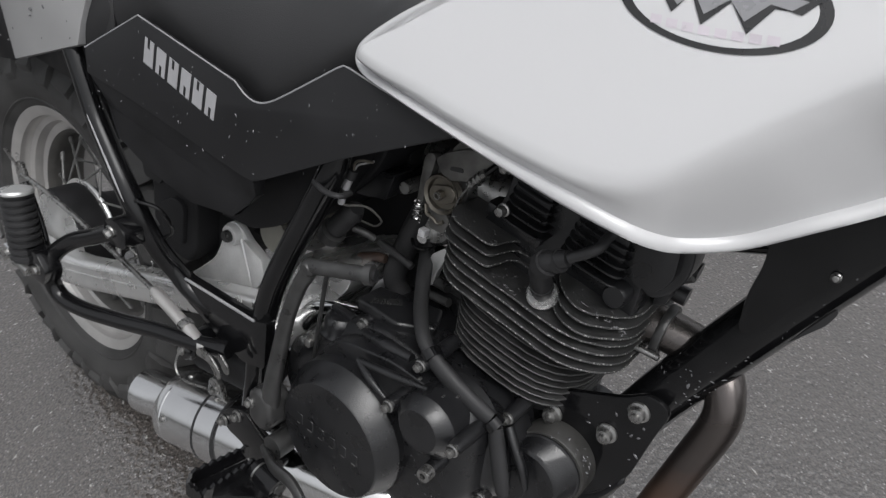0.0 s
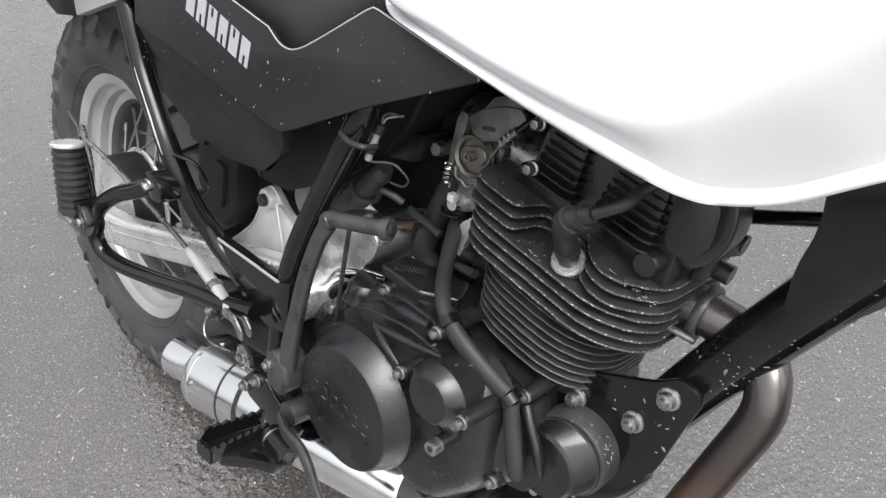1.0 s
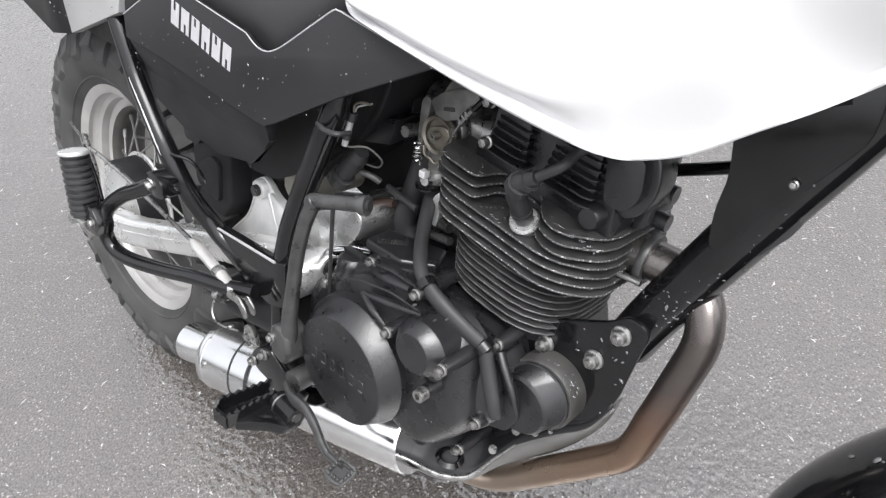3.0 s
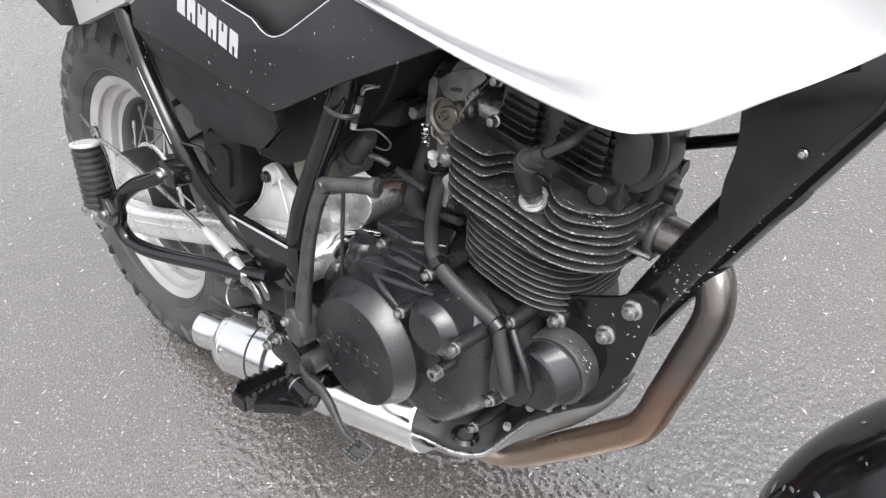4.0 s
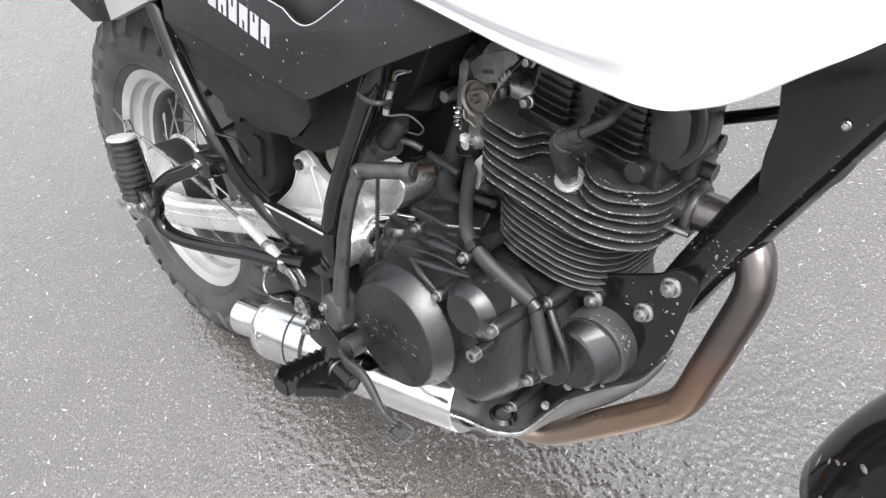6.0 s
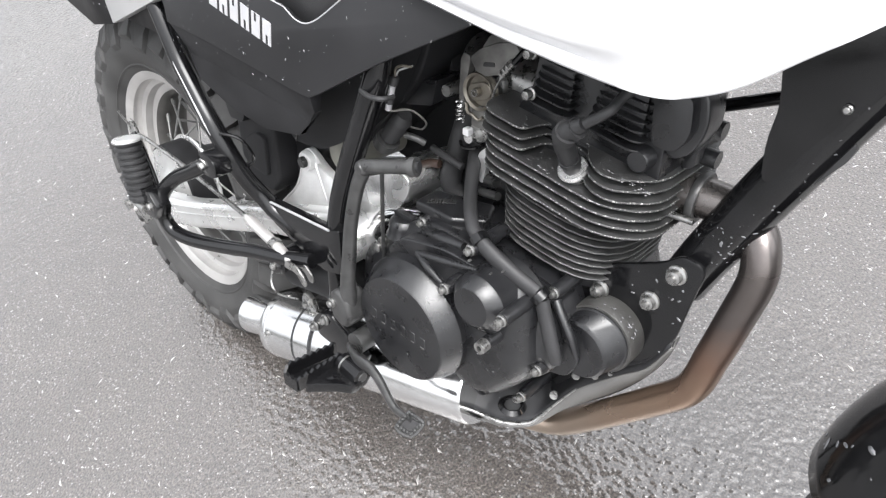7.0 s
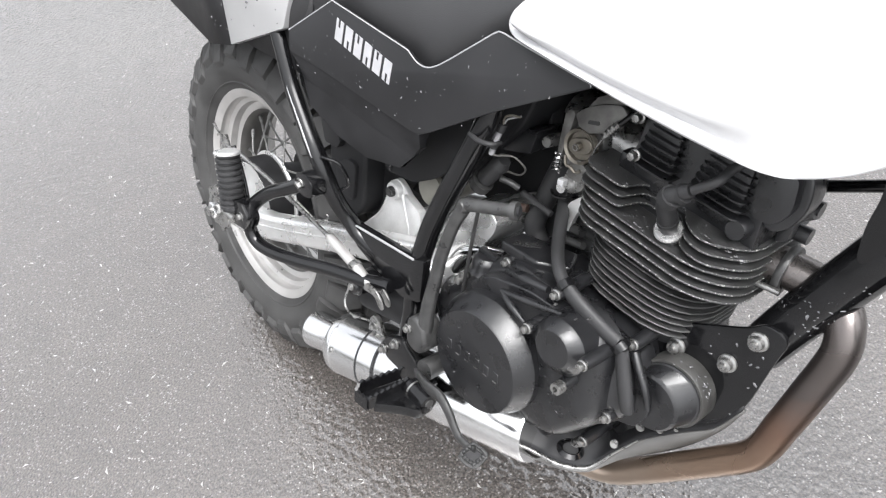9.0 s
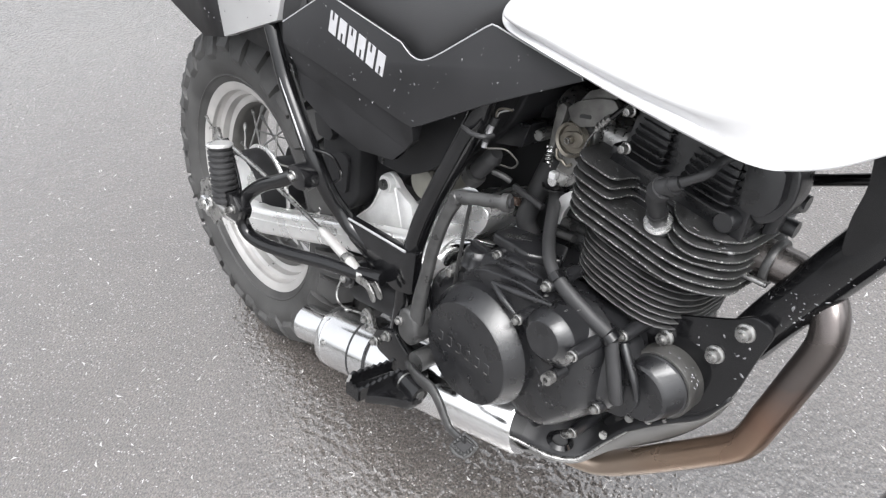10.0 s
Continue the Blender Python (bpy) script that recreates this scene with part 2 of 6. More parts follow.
def tube(pts, r, n=8, segs=14, cap=True, bm=None, flat=1.0):
    """A round (or flattened) tube along a smooth line; r a number or one for each given point."""
    bm = bm or bmesh.new()
    line = curve(pts, n) if n > 1 else [Vector(q) for q in pts]
    rs = [r] * len(line) if isinstance(r, (int, float)) else np.interp(np.linspace(0, len(pts) - 1, len(line)), range(len(pts)), r).tolist()
    rings, up = [], None
    for i, c in enumerate(line):
        d = (line[min(i + 1, len(line) - 1)] - line[max(i - 1, 0)]).normalized()
        if up is None:
            up = d.cross(Vector((0, 1, 0)))
            up = (up if up.length > 0.2 else d.cross(Vector((1, 0, 0)))).normalized()
        up = (up - d * up.dot(d)).normalized()
        side = d.cross(up)
        rings.append([bm.verts.new(c + rs[i] * (math.cos(a) * up + flat * math.sin(a) * side)) for a in np.linspace(0, 2 * np.pi, segs, endpoint=False)])
    for a, b in zip(rings, rings[1:]):
        for k in range(segs):
            bm.faces.new((a[k], a[(k + 1) % segs], b[(k + 1) % segs], b[k]))
    if cap:
        for ring in (rings[0], rings[-1]):
            bm.faces.new(ring)
    return bm


def lathe(profile, m=None, segs=40, bm=None, closed=False):
    """Turns (radius, along) pairs round the y axis, then lays the result by the matrix m."""
    bm = bm or bmesh.new()
    m = m or Matrix()
    rings = []
    for r, y in profile:
        if r < 1e-6:
            rings.append([bm.verts.new(m @ Vector((0, y, 0)))])
        else:
            rings.append([bm.verts.new(m @ Vector((r * math.cos(a), y, r * math.sin(a)))) for a in np.linspace(0, 2 * np.pi, segs, endpoint=False)])
    pairs = list(zip(rings, rings[1:])) + ([(rings[-1], rings[0])] if closed else [])
    for a, b in pairs:
        for k in range(segs):
            q = (k + 1) % segs
            if len(a) == 1 and len(b) > 1:
                bm.faces.new((a[0], b[k], b[q]))
            elif len(b) == 1 and len(a) > 1:
                bm.faces.new((a[k], a[q], b[0]))
            elif len(a) > 1:
                bm.faces.new((a[k], a[q], b[q], b[k]))
    return bm


def bevel(bm, w, n=2, angle=30):
    edges = [e for e in bm.edges if len(e.link_faces) == 2 and e.calc_face_angle(0) > radians(angle)]
    bmesh.ops.bevel(bm, geom=edges, offset=w, segments=n, profile=0.6, affect="EDGES", clamp_overlap=True)
    return bm


def slab(poly, y0, y1, w=0.002, n=2, m=None):
    """A plate: a polygon of (x, z) with thickness from y0 to y1, edges rounded by w. y0, y1: numbers or functions of (x, z)."""
    bm = bmesh.new()
    f0 = y0 if callable(y0) else (lambda x, z: y0)
    f1 = y1 if callable(y1) else (lambda x, z: y1)
    a = [bm.verts.new((x, f0(x, z), z)) for x, z in poly]
    b = [bm.verts.new((x, f1(x, z), z)) for x, z in poly]
    bm.faces.new(a)
    bm.faces.new(b[::-1])
    for k in range(len(poly)):
        q = (k + 1) % len(poly)
        bm.faces.new((a[q], a[k], b[k], b[q]))
    bmesh.ops.recalc_face_normals(bm, faces=bm.faces)
    if w:
        bevel(bm, w, n)
    if m:
        bm.transform(m)
    return bm


def round_poly(pts, r, n=4):
    """A polygon of (x, z) with its corners rounded."""
    out = []
    for i, p in enumerate(pts):
        a, b, c = (Vector(pts[i - 1]), Vector(p), Vector(pts[(i + 1) % len(pts)]))
        u, v = (a - b), (c - b)
        k = min(r, u.length * 0.45, v.length * 0.45)
        s, e = b + u.normalized() * k, b + v.normalized() * k
        for t in np.linspace(0, 1, n):
            out.append(tuple((1 - t) ** 2 * s + 2 * t * (1 - t) * b + t * t * e))
    return out


def box(cx, cy, cz, sx, sy, sz, w=0.003, m=None):
    return slab([(cx - sx / 2, cz - sz / 2), (cx + sx / 2, cz - sz / 2), (cx + sx / 2, cz + sz / 2), (cx - sx / 2, cz + sz / 2)], cy - sy / 2, cy + sy / 2, w, 2, m)


def bolt_mesh(r=0.006, h=0.006, flange=1.35):
    """A hex head on a flange, pointing to -y."""
    r *= 0.86
    bm = lathe([(0, 0.0), (r * flange, 0.0), (r * flange, -0.0018), (r * 1.05, -0.0026)], segs=18)
    hexa = [(r * math.cos(a), r * math.sin(a)) for a in np.radians(range(0, 360, 60))]
    h2 = slab(hexa, -0.0022, -h, 0.0008, 2)
    me = bpy.data.meshes.new("tmp")
    h2.to_mesh(me)
    h2.free()
    bm.from_mesh(me)
    bpy.data.meshes.remove(me)
    lathe([(0, -h - 0.0004), (r * 0.55, -h - 0.0004), (r * 0.5, -h + 0.001)], bm=bm, segs=14)
    return bm


def grid_part(name, rows, material, parent, label="", thick=0.0, smooth=40):
    """A sheet through rows of points of equal count."""
    bm = bmesh.new()
    v = [[bm.verts.new(p) for p in r] for r in rows]
    for a, b in zip(v, v[1:]):
        for k in range(len(a) - 1):
            bm.faces.new((a[k], a[k + 1], b[k + 1], b[k]))
    ob = part(name, bm, material, parent, label, smooth)
    if thick:
        mod = ob.modifiers.new("thickness", "SOLIDIFY")
        mod.thickness, mod.offset = thick, 0
    return ob


# ---------------------------------------------------------------- ground
def ground():
    bm = bmesh.new()
    s = sorted({*np.linspace(-3, 3, 61).round(3), *(-200.0, -60.0, -20.0, -8.0, 8.0, 20.0, 60.0, 200.0)})
    grid = [[bm.verts.new((x, y, 0)) for x in s] for y in s]
    for a, b in zip(grid, grid[1:]):
        for k in range(len(s) - 1):
            bm.faces.new((a[k], a[k + 1], b[k + 1], b[k]))
    ob = part("ground", bm, M_ASPHALT, None, smooth=0)
    return tagged(ob, "wet grey asphalt yard with pale stone chips", "ground", kind="structure")


ground()

# ---------------------------------------------------------------- the motorcycle: x ahead, y to its left, z up, zero at the rear axle
LEAN = 16.33
AXLE = Vector((0, 0, 0.2968))
moto = new("motorcycle")
moto.empty_display_size = 0.1
tagged(moto, "white and black trail motorcycle, rain-wet, leaning on its stand", "motorcycle")
moto.matrix_world = Matrix.Translation(AXLE) @ Matrix.Rotation(radians(-LEAN), 4, "X")
MID = 0.022  # the engine's and frame's middle plane


def at(x, y, z, rx=0, ry=0, rz=0):
    return pose(x, y, z, rx, ry, rz)


# ---- rear wheel
def rear_wheel():
    tyre = part("rear_tyre", lathe([(0.190, -0.062), (0.205, -0.074), (0.225, -0.0835), (0.240, -0.0845), (0.254, -0.081), (0.268, -0.071), (0.277, -0.055),
                                    (0.282, -0.025), (0.284, 0), (0.282, 0.025), (0.277, 0.055), (0.268, 0.071), (0.254, 0.081), (0.240, 0.0845), (0.225, 0.0835),
                                    (0.205, 0.074), (0.190, 0.062), (0.186, 0.0)], segs=96, closed=True), M_RUBBER, moto, "chunky black off-road rear tyre with dust on the sidewall")
    bead = part("bead_line", lathe([(0.2035, -0.0725), (0.2065, -0.0765), (0.2095, -0.0755)], segs=96), M_RUBBER, tyre)
    n = 32
    pitch = 2 * np.pi / n

    def lug(outline):
        """A knob: (angle share, across, radius) corners over the tyre's crown, sunk into it."""
        bm = bmesh.new()
        top, low = [], []
        for u, y, r in outline:
            a = u * pitch
            top.append(bm.verts.new((r * math.cos(a), y, r * math.sin(a))))
            low.append(bm.verts.new(((r - 0.022) * math.cos(a * 1.05), y * 0.86, (r - 0.022) * math.sin(a * 1.05))))
        bm.faces.new(top)
        bm.faces.new(low[::-1])
        k = len(top)
        for i in range(k):
            bm.faces.new((low[i], low[(i + 1) % k], top[(i + 1) % k], top[i]))
        bmesh.ops.recalc_face_normals(bm, faces=bm.faces)
        bevel(bm, 0.0018, 2)
        return bm

    def wrap(y):
        return 0.3065 - 0.9 * max(0.0, abs(y) - 0.03) ** 2 / 0.12

    long_lug = [(-0.30, -0.0890, 0.243), (0.28, -0.0890, 0.243), (0.41, -0.0865, 0.268), (0.42, -0.072, 0.2915), (0.30, -0.040, wrap(0.040)), (-0.30, -0.040, wrap(0.040)), (-0.43, -0.072, 0.2915), (-0.43, -0.0865, 0.268)]
    short_lug = [(-0.34, -0.0880, 0.256), (0.34, -0.0880, 0.256), (0.40, -0.076, 0.2875), (0.22, -0.050, wrap(0.05)), (-0.24, -0.050, wrap(0.05)), (-0.42, -0.076, 0.2875)]
    centre = [(-0.34, -0.034, wrap(0.034)), (0.30, -0.036, wrap(0.036)), (0.40, 0.0, 0.3065), (0.30, 0.036, wrap(0.036)), (-0.34, 0.034, wrap(0.034)), (-0.22, 0.0, 0.3065)]
    mirror = [[(u, -y, r) for u, y, r in kind] for kind in (long_lug, short_lug)]
    for kinds, shift in (((long_lug, short_lug), 0.0), ((centre, centre), 0.5), (mirror, 0.0)):
        made = [part("tread_block", lug(kind), M_RUBBER, tyre) for kind in kinds]
        for k in range(n):
            m = Matrix.Rotation(-(k + shift) * pitch, 4, "Y")
            if k < 2:
                made[k].matrix_basis = m
            else:
                again(made[k % 2], tyre, m)
    rim = part("rear_rim", lathe([(0.1945, -0.0665), (0.1965, -0.0635), (0.191, -0.060), (0.180, -0.056), (0.176, -0.040), (0.170, -0.030), (0.1585, -0.024), (0.155, 0.0),
                                  (0.1585, 0.024), (0.170, 0.030), (0.176, 0.040), (0.180, 0.056), (0.191, 0.060), (0.1965, 0.0635), (0.1945, 0.0665),
                                  (0.187, 0.064), (0.180, 0.060), (0.1785, 0.046), (0.170, 0.042), (0.1675, 0.030), (0.152, 0.024), (0.1495, 0.0), (0.152, -0.024), (0.1675, -0.030),
                                  (0.170, -0.042), (0.1785, -0.046), (0.180, -0.060), (0.187, -0.064)], segs=96, closed=True), M_RIM, moto, "pale silver wire-spoked rear rim")
    # inner ring over the silver barrel, coloured dark to stand for its shade
    part("rim_well_shade", lathe([(0.1545, -0.0300), (0.1490, -0.0235), (0.1478, -0.018), (0.1475, 0.0), (0.1478, 0.018), (0.1490, 0.0235), (0.1545, 0.0300)], segs=96), M_WELL, rim, "rim well, its shade put into a darker grey")
    part("hub", lathe([(0.0, -0.086), (0.0696, -0.086), (0.0737, -0.083), (0.0748, -0.078), (0.0754, -0.04), (0.0719, -0.03), (0.0522, -0.01), (0.0464, 0.03), (0.0719, 0.04), (0.0719, 0.05), (0.0, 0.055)], segs=48), M_DARKP, rim, "dark brake hub")
    part("hub_ring", lathe([(0.0748, -0.0435), (0.08, -0.0425), (0.0814, -0.0405), (0.0805, -0.038), (0.0719, -0.0365)], segs=48), M_ALU, rim, "polished hub edge")
    part("brake_plate", lathe([(0.0, -0.1), (0.0209, -0.1), (0.0278, -0.098), (0.0394, -0.092), (0.0603, -0.088), (0.0696, -0.087), (0.0702, -0.084), (0.058, -0.082)], segs=48), M_ALU, rim, "cast aluminium brake plate")
    for k in range(36):
        a, side = 2 * np.pi * k / 36, -1 if k % 2 else 1
        cross = radians(34) * (1 if (k // 2) % 2 else -1)
        p0 = Vector((0.073 * math.cos(a + cross), 0.044 * side, 0.073 * math.sin(a + cross)))
        p1 = Vector((0.150 * math.cos(a), 0.012 * side, 0.150 * math.sin(a)))
        part("spoke", tube([p0, p1], 0.0019, 1, 6), M_SPOKE, rim)
        part("spoke_nipple", tube([p1 - (p1 - p0).normalized() * 0.016, p1], 0.0034, 1, 6), M_SPOKE, rim)
    part("rear_axle", tube([(0, -0.168, 0), (0, 0.13, 0)], 0.0085, 1, 14), M_ZINC, moto)
    part("axle_nut", slab([(0.0145 * math.cos(a), 0.0145 * math.sin(a)) for a in np.radians(range(0, 360, 60))], -0.150, -0.162, 0.0012), M_CHROME, moto, "bright axle nut")
    # scalloped chain adjuster plate with holes round its edge
    bm = bmesh.new()
    ring_o, ring_i = [], []
    for k in range(48):
        a = 2 * np.pi * k / 48
        ro = 0.033 * (1 + 0.10 * math.sin(8 * a)) * (1 + 0.25 * math.sin(a * 0.5))
        ring_o.append(Vector((ro * math.cos(a), 0, ro * math.sin(a))))
        ring_i.append(Vector((0.0095 * math.cos(a), 0, 0.0095 * math.sin(a))))
    for y in (-0.1475, -0.1440):
        vo = [bm.verts.new(p + Vector((0, y, 0))) for p in ring_o]
        vi = [bm.verts.new(p + Vector((0, y, 0))) for p in ring_i]
        for k in range(48):
            bm.faces.new((vo[k], vo[(k + 1) % 48], vi[(k + 1) % 48], vi[k]))
        if y < -0.145:
            keep = vo
        else:
            for k in range(48):
                bm.faces.new((vo[k], vo[(k + 1) % 48], keep[(k + 1) % 48], keep[k]))
    plate = part("chain_adjuster", bm, M_ZINC, moto, "scalloped zinc chain adjuster plate")
    for k in range(7):
        a = radians(35 + 28 * k)
        part("adjuster_hole", lathe([(0, -0.1482), (0.0032, -0.1482), (0.0032, -0.147)], at(0.026 * math.cos(a), 0, 0.026 * math.sin(a)), 10), M_DECALK, plate)


rear_wheel()


# ---- swing arm
def swing_arm():
    def arm(y0, y1):
        bm = bmesh.new()
        ring = []
        for x, y, z, h, w in ((-0.045, y0, -0.018, 0.040, 0.020), (0.0, y0, -0.006, 0.052, 0.028), (0.06, y0, 0.004, 0.048, 0.030), (0.136, y0 * 0.8 + y1 * 0.2, 0.022, 0.042, 0.030), (0.36, y0 * 0.3 + y1 * 0.7, 0.101, 0.038, 0.030), (0.47, y1, 0.136, 0.038, 0.030)):
            ring.append([bm.verts.new((x - dz * 0.25, y + dy, z + dz)) for dy, dz in ((-w / 2, -h / 2), (-w / 2, h / 2), (w / 2, h / 2), (w / 2, -h / 2))])
        for a, b in zip(ring, ring[1:]):
            for k in range(4):
                bm.faces.new((a[k], a[(k + 1) % 4], b[(k + 1) % 4], b[k]))
        bm.faces.new(ring[0])
        bm.faces.new(ring[-1][::-1])
        bmesh.ops.recalc_face_normals(bm, faces=bm.faces)
        return bevel(bm, 0.0135, 5)
    sa = part("swing_arm", arm(-0.122, -0.078), M_ALU, moto, "silver painted steel swing arm")
    part("left_arm", arm(0.122, 0.13), M_ALU, sa)
    for dz, r in ((0.0165, 0.0022), (0.004, 0.0016)):
        part("arm_ridge", tube([(0.03, -0.1372, dz - 0.001), (0.136, -0.1282, 0.022 + dz), (0.36, -0.1062, 0.101 + dz), (0.44, -0.0990, 0.127 + dz)], r, 5, 8), M_ALU, sa)
    part("cross_member", tube([(0.47, -0.09, 0.110), (0.47, 0.12, 0.110)], 0.026, 1, 18), M_ALU, sa)
    tower = slab(round_poly([(0.270, 0.052), (0.2864, 0.0765), (0.310, 0.100), (0.3343, 0.1255), (0.3460, 0.148), (0.3530, 0.168), (0.3590, 0.190), (0.3713, 0.1965), (0.3850, 0.191), (0.3960, 0.182), (0.4243, 0.1704), (0.4360, 0.120), (0.450, 0.060)], 0.005), -0.055, -0.047, 0.0012)
    part("shock_tower", tower, M_PLATE, sa, "pressed silver linkage plate")
    part("tower_rib", tube([(0.3820, -0.0555, 0.182), (0.3935, -0.0560, 0.158), (0.4044, -0.0560, 0.1313), (0.4080, -0.0555, 0.108)], [0.0020, 0.0034, 0.0036, 0.0030], 5, 10), M_PLATE, sa)
    part("tower_wing", slab(round_poly([(0.3900, 0.184), (0.4243, 0.1720), (0.4300, 0.150), (0.4120, 0.120), (0.4060, 0.142)], 0.004), -0.060, -0.054, 0.0014), M_PLATE, sa)
    part("tower_flange", slab([(0.268, 0.052), (0.274, 0.046), (0.440, 0.100), (0.436, 0.108)], -0.095, -0.050, 0.002), M_PLATE, sa)
    part("tower_edge", tube([(0.2864, -0.0555, 0.0775), (0.310, -0.0555, 0.101), (0.3343, -0.0555, 0.1265), (0.3465, -0.0555, 0.149), (0.3540, -0.0555, 0.170), (0.3595, -0.0555, 0.188)], 0.0016, 4, 8), M_PLATE, sa)
    part("tower_boss", lathe([(0, -0.064), (0.0118, -0.064), (0.0130, -0.062), (0.0135, -0.046)], at(0.3715, 0, 0.1805), 24), M_PLATE, sa)
    part("tower_bolt", lathe([(0, -0.070), (0.0064, -0.070), (0.0074, -0.068), (0.0074, -0.062)], at(0.3715, 0, 0.1805), 18), M_KICK, sa)
    part("crossing_casting", slab(round_poly([(0.4444, 0.0489), (0.4501, 0.1814), (0.5072, 0.2108), (0.5390, 0.2250), (0.5520, 0.2180), (0.5480, 0.1980), (0.527, 0.1690), (0.505, 0.1418), (0.4944, 0.1146), (0.4798, 0.0815)], 0.010), -0.052, 0.05, 0.010, 4), M_CAST, sa, "bright cast aluminium behind the kick lever")
    part("crossing_tube", tube([(0.480, -0.05, 0.095), (0.492, -0.050, 0.130), (0.515, -0.05, 0.158), (0.57, -0.046, 0.178)], 0.010, 6, 12), M_CHROME, sa)


swing_arm()


# ---- frame
def frame_tubes():
    fr = part("subframe_tube", tube([(0.232, -0.150, 0.372), (0.246, -0.150, 0.346), (0.266, -0.150, 0.306), (0.292, -0.150, 0.271), (0.318, -0.149, 0.237), (0.334, -0.143, 0.203), (0.343, -0.133, 0.172), (0.353, -0.121, 0.147), (0.376, -0.112, 0.124), (0.430, -0.104, 0.112), (0.490, -0.100, 0.108)], 0.0115), M_FRAME, moto, "gloss black rear frame tube")
    # the gloss highlight along the tube, laid on as a thin silver line
    part("tube_highlight", tube([(0.2475, -0.1590, 0.350), (0.266, -0.1595, 0.312), (0.292, -0.1595, 0.277), (0.319, -0.1588, 0.241), (0.336, -0.1520, 0.205), (0.346, -0.1415, 0.174), (0.357, -0.1285, 0.150), (0.374, -0.1195, 0.131)], [0.0008, 0.0012, 0.0016, 0.0018, 0.0018, 0.0017, 0.0015, 0.0010], 4, 8), M_SILVER, fr)
    part("frame_plate", slab(round_poly([(0.360, 0.146), (0.368, 0.112), (0.42, 0.098), (0.47, 0.088), (0.505, 0.100), (0.505, 0.162), (0.4890, 0.1545), (0.4343, 0.1490), (0.3680, 0.1420)], 0.006), -0.118, -0.106, 0.003), M_FRAME, moto, "black frame plate")
    part("plate_lip", tube([(0.3700, -0.1195, 0.1430), (0.4343, -0.1195, 0.1500), (0.4880, -0.1195, 0.1555)], 0.0016, 3, 6), M_SILVER, fr, "thin silver line along the frame plate's upper edge")
    part("main_tube", tube([(0.600, -0.075, 0.425), (0.5605, -0.0920, 0.3763), (0.5525, -0.0960, 0.3457), (0.5359, -0.0990, 0.3012), (0.5115, -0.1010, 0.2424), (0.4949, -0.1030, 0.1946), (0.4838, -0.1040, 0.1448), (0.4778, -0.1040, 0.1014), (0.474, -0.102, 0.055), (0.468, -0.100, 0.005)], 0.0132), M_FRAME, moto, "gloss black upright frame tube")
    part("tube_strap", tube([(0.5444, -0.1080, 0.3361), (0.5631, -0.1140, 0.3368), (0.5790, -0.1120, 0.3385), (0.5751, -0.0950, 0.3347)], 0.0026, 5, 8), M_HOSE, moto)
    part("left_main_tube", tube([(0.615, 0.14, 0.430), (0.561, 0.155, 0.314), (0.508, 0.155, 0.184), (0.48, 0.15, 0.02)], 0.0155), M_FRAME, moto)
    dt = part("down_tube", tube([(0.845, MID - 0.006, 0.205), (0.862, MID - 0.006, 0.252), (0.892, MID - 0.006, 0.325), (0.945, MID - 0.004, 0.452), (1.010, MID, 0.615)], 0.0225, 6, 20), M_FRAME, moto, "gloss black front down tube, beaded with rain")
    part("gusset", slab(round_poly([(0.886, 0.330), (0.880, 0.365), (0.882, 0.392), (0.874, 0.425), (0.872, 0.470), (0.95, 0.50), (0.955, 0.445), (0.925, 0.39), (0.905, 0.345)], 0.012), -0.006, 0.046, 0.004), M_FRAME, dt, "black frame gusset")
    part("gusset_bolt", bolt_mesh(0.0030, 0.004), M_ZINC, dt).matrix_basis = at(0.924, -0.007, 0.404)
    part("cable_clip", slab(round_poly([(0.905, 0.335), (0.928, 0.382), (0.937, 0.377), (0.934, 0.364), (0.918, 0.338)], 0.004), 0.004, 0.020, 0.002), M_HOSE, dt)
    part("brace_rod", tube([(0.820, 0.05, 0.358), (0.895, 0.03, 0.397)], 0.0056, 1, 12), M_FRAME, dt, "thin black brace bar")
    plate = [(0.747, 0.140), (0.745, 0.183), (0.758, 0.1950), (0.8351, 0.2375), (0.850, 0.253), (0.873, 0.248), (0.8680, 0.2177), (0.8635, 0.1691), (0.859, 0.150), (0.8425, 0.118), (0.8164, 0.0888), (0.788, 0.058), (0.756, 0.022), (0.742, 0.030)]
    br = part("engine_bracket", slab(round_poly(plate, 0.014), -0.018, -0.012, 0.0018), M_FRAME, dt, "black engine mounting plate with three zinc nuts")
    nut = part("flange_nut", lathe([(0, -0.012), (0.0036, -0.012), (0.0040, -0.0090), (0.0064, -0.0084), (0.0070, -0.003), (0.0092, -0.002), (0.0096, 0.0), (0, 0.0)], segs=30), M_ZINC, moto, "zinc flange nut")
    nut.matrix_basis = at(0.7815, -0.0185, 0.180)
    for x, z in ((0.849, 0.2325), (0.832, 0.1945)):
        again(nut, moto, at(x, -0.0185, z))
    part("backbone", tube([(1.0, MID, 0.60), (0.85, MID, 0.52), (0.62, MID, 0.43)], 0.028, 4, 14), M_FRAME, dt)


frame_tubes()


# ---- engine
CASE = [(0.485, 0.060), (0.492, 0.112), (0.521, 0.140), (0.563, 0.180), (0.603, 0.203), (0.655, 0.199), (0.719, 0.188), (0.756, 0.184), (0.772, 0.150), (0.782, 0.116), (0.768, 0.088),
        (0.738, 0.058), (0.704, 0.020), (0.656, -0.008), (0.594, -0.020), (0.53, 0.0)]


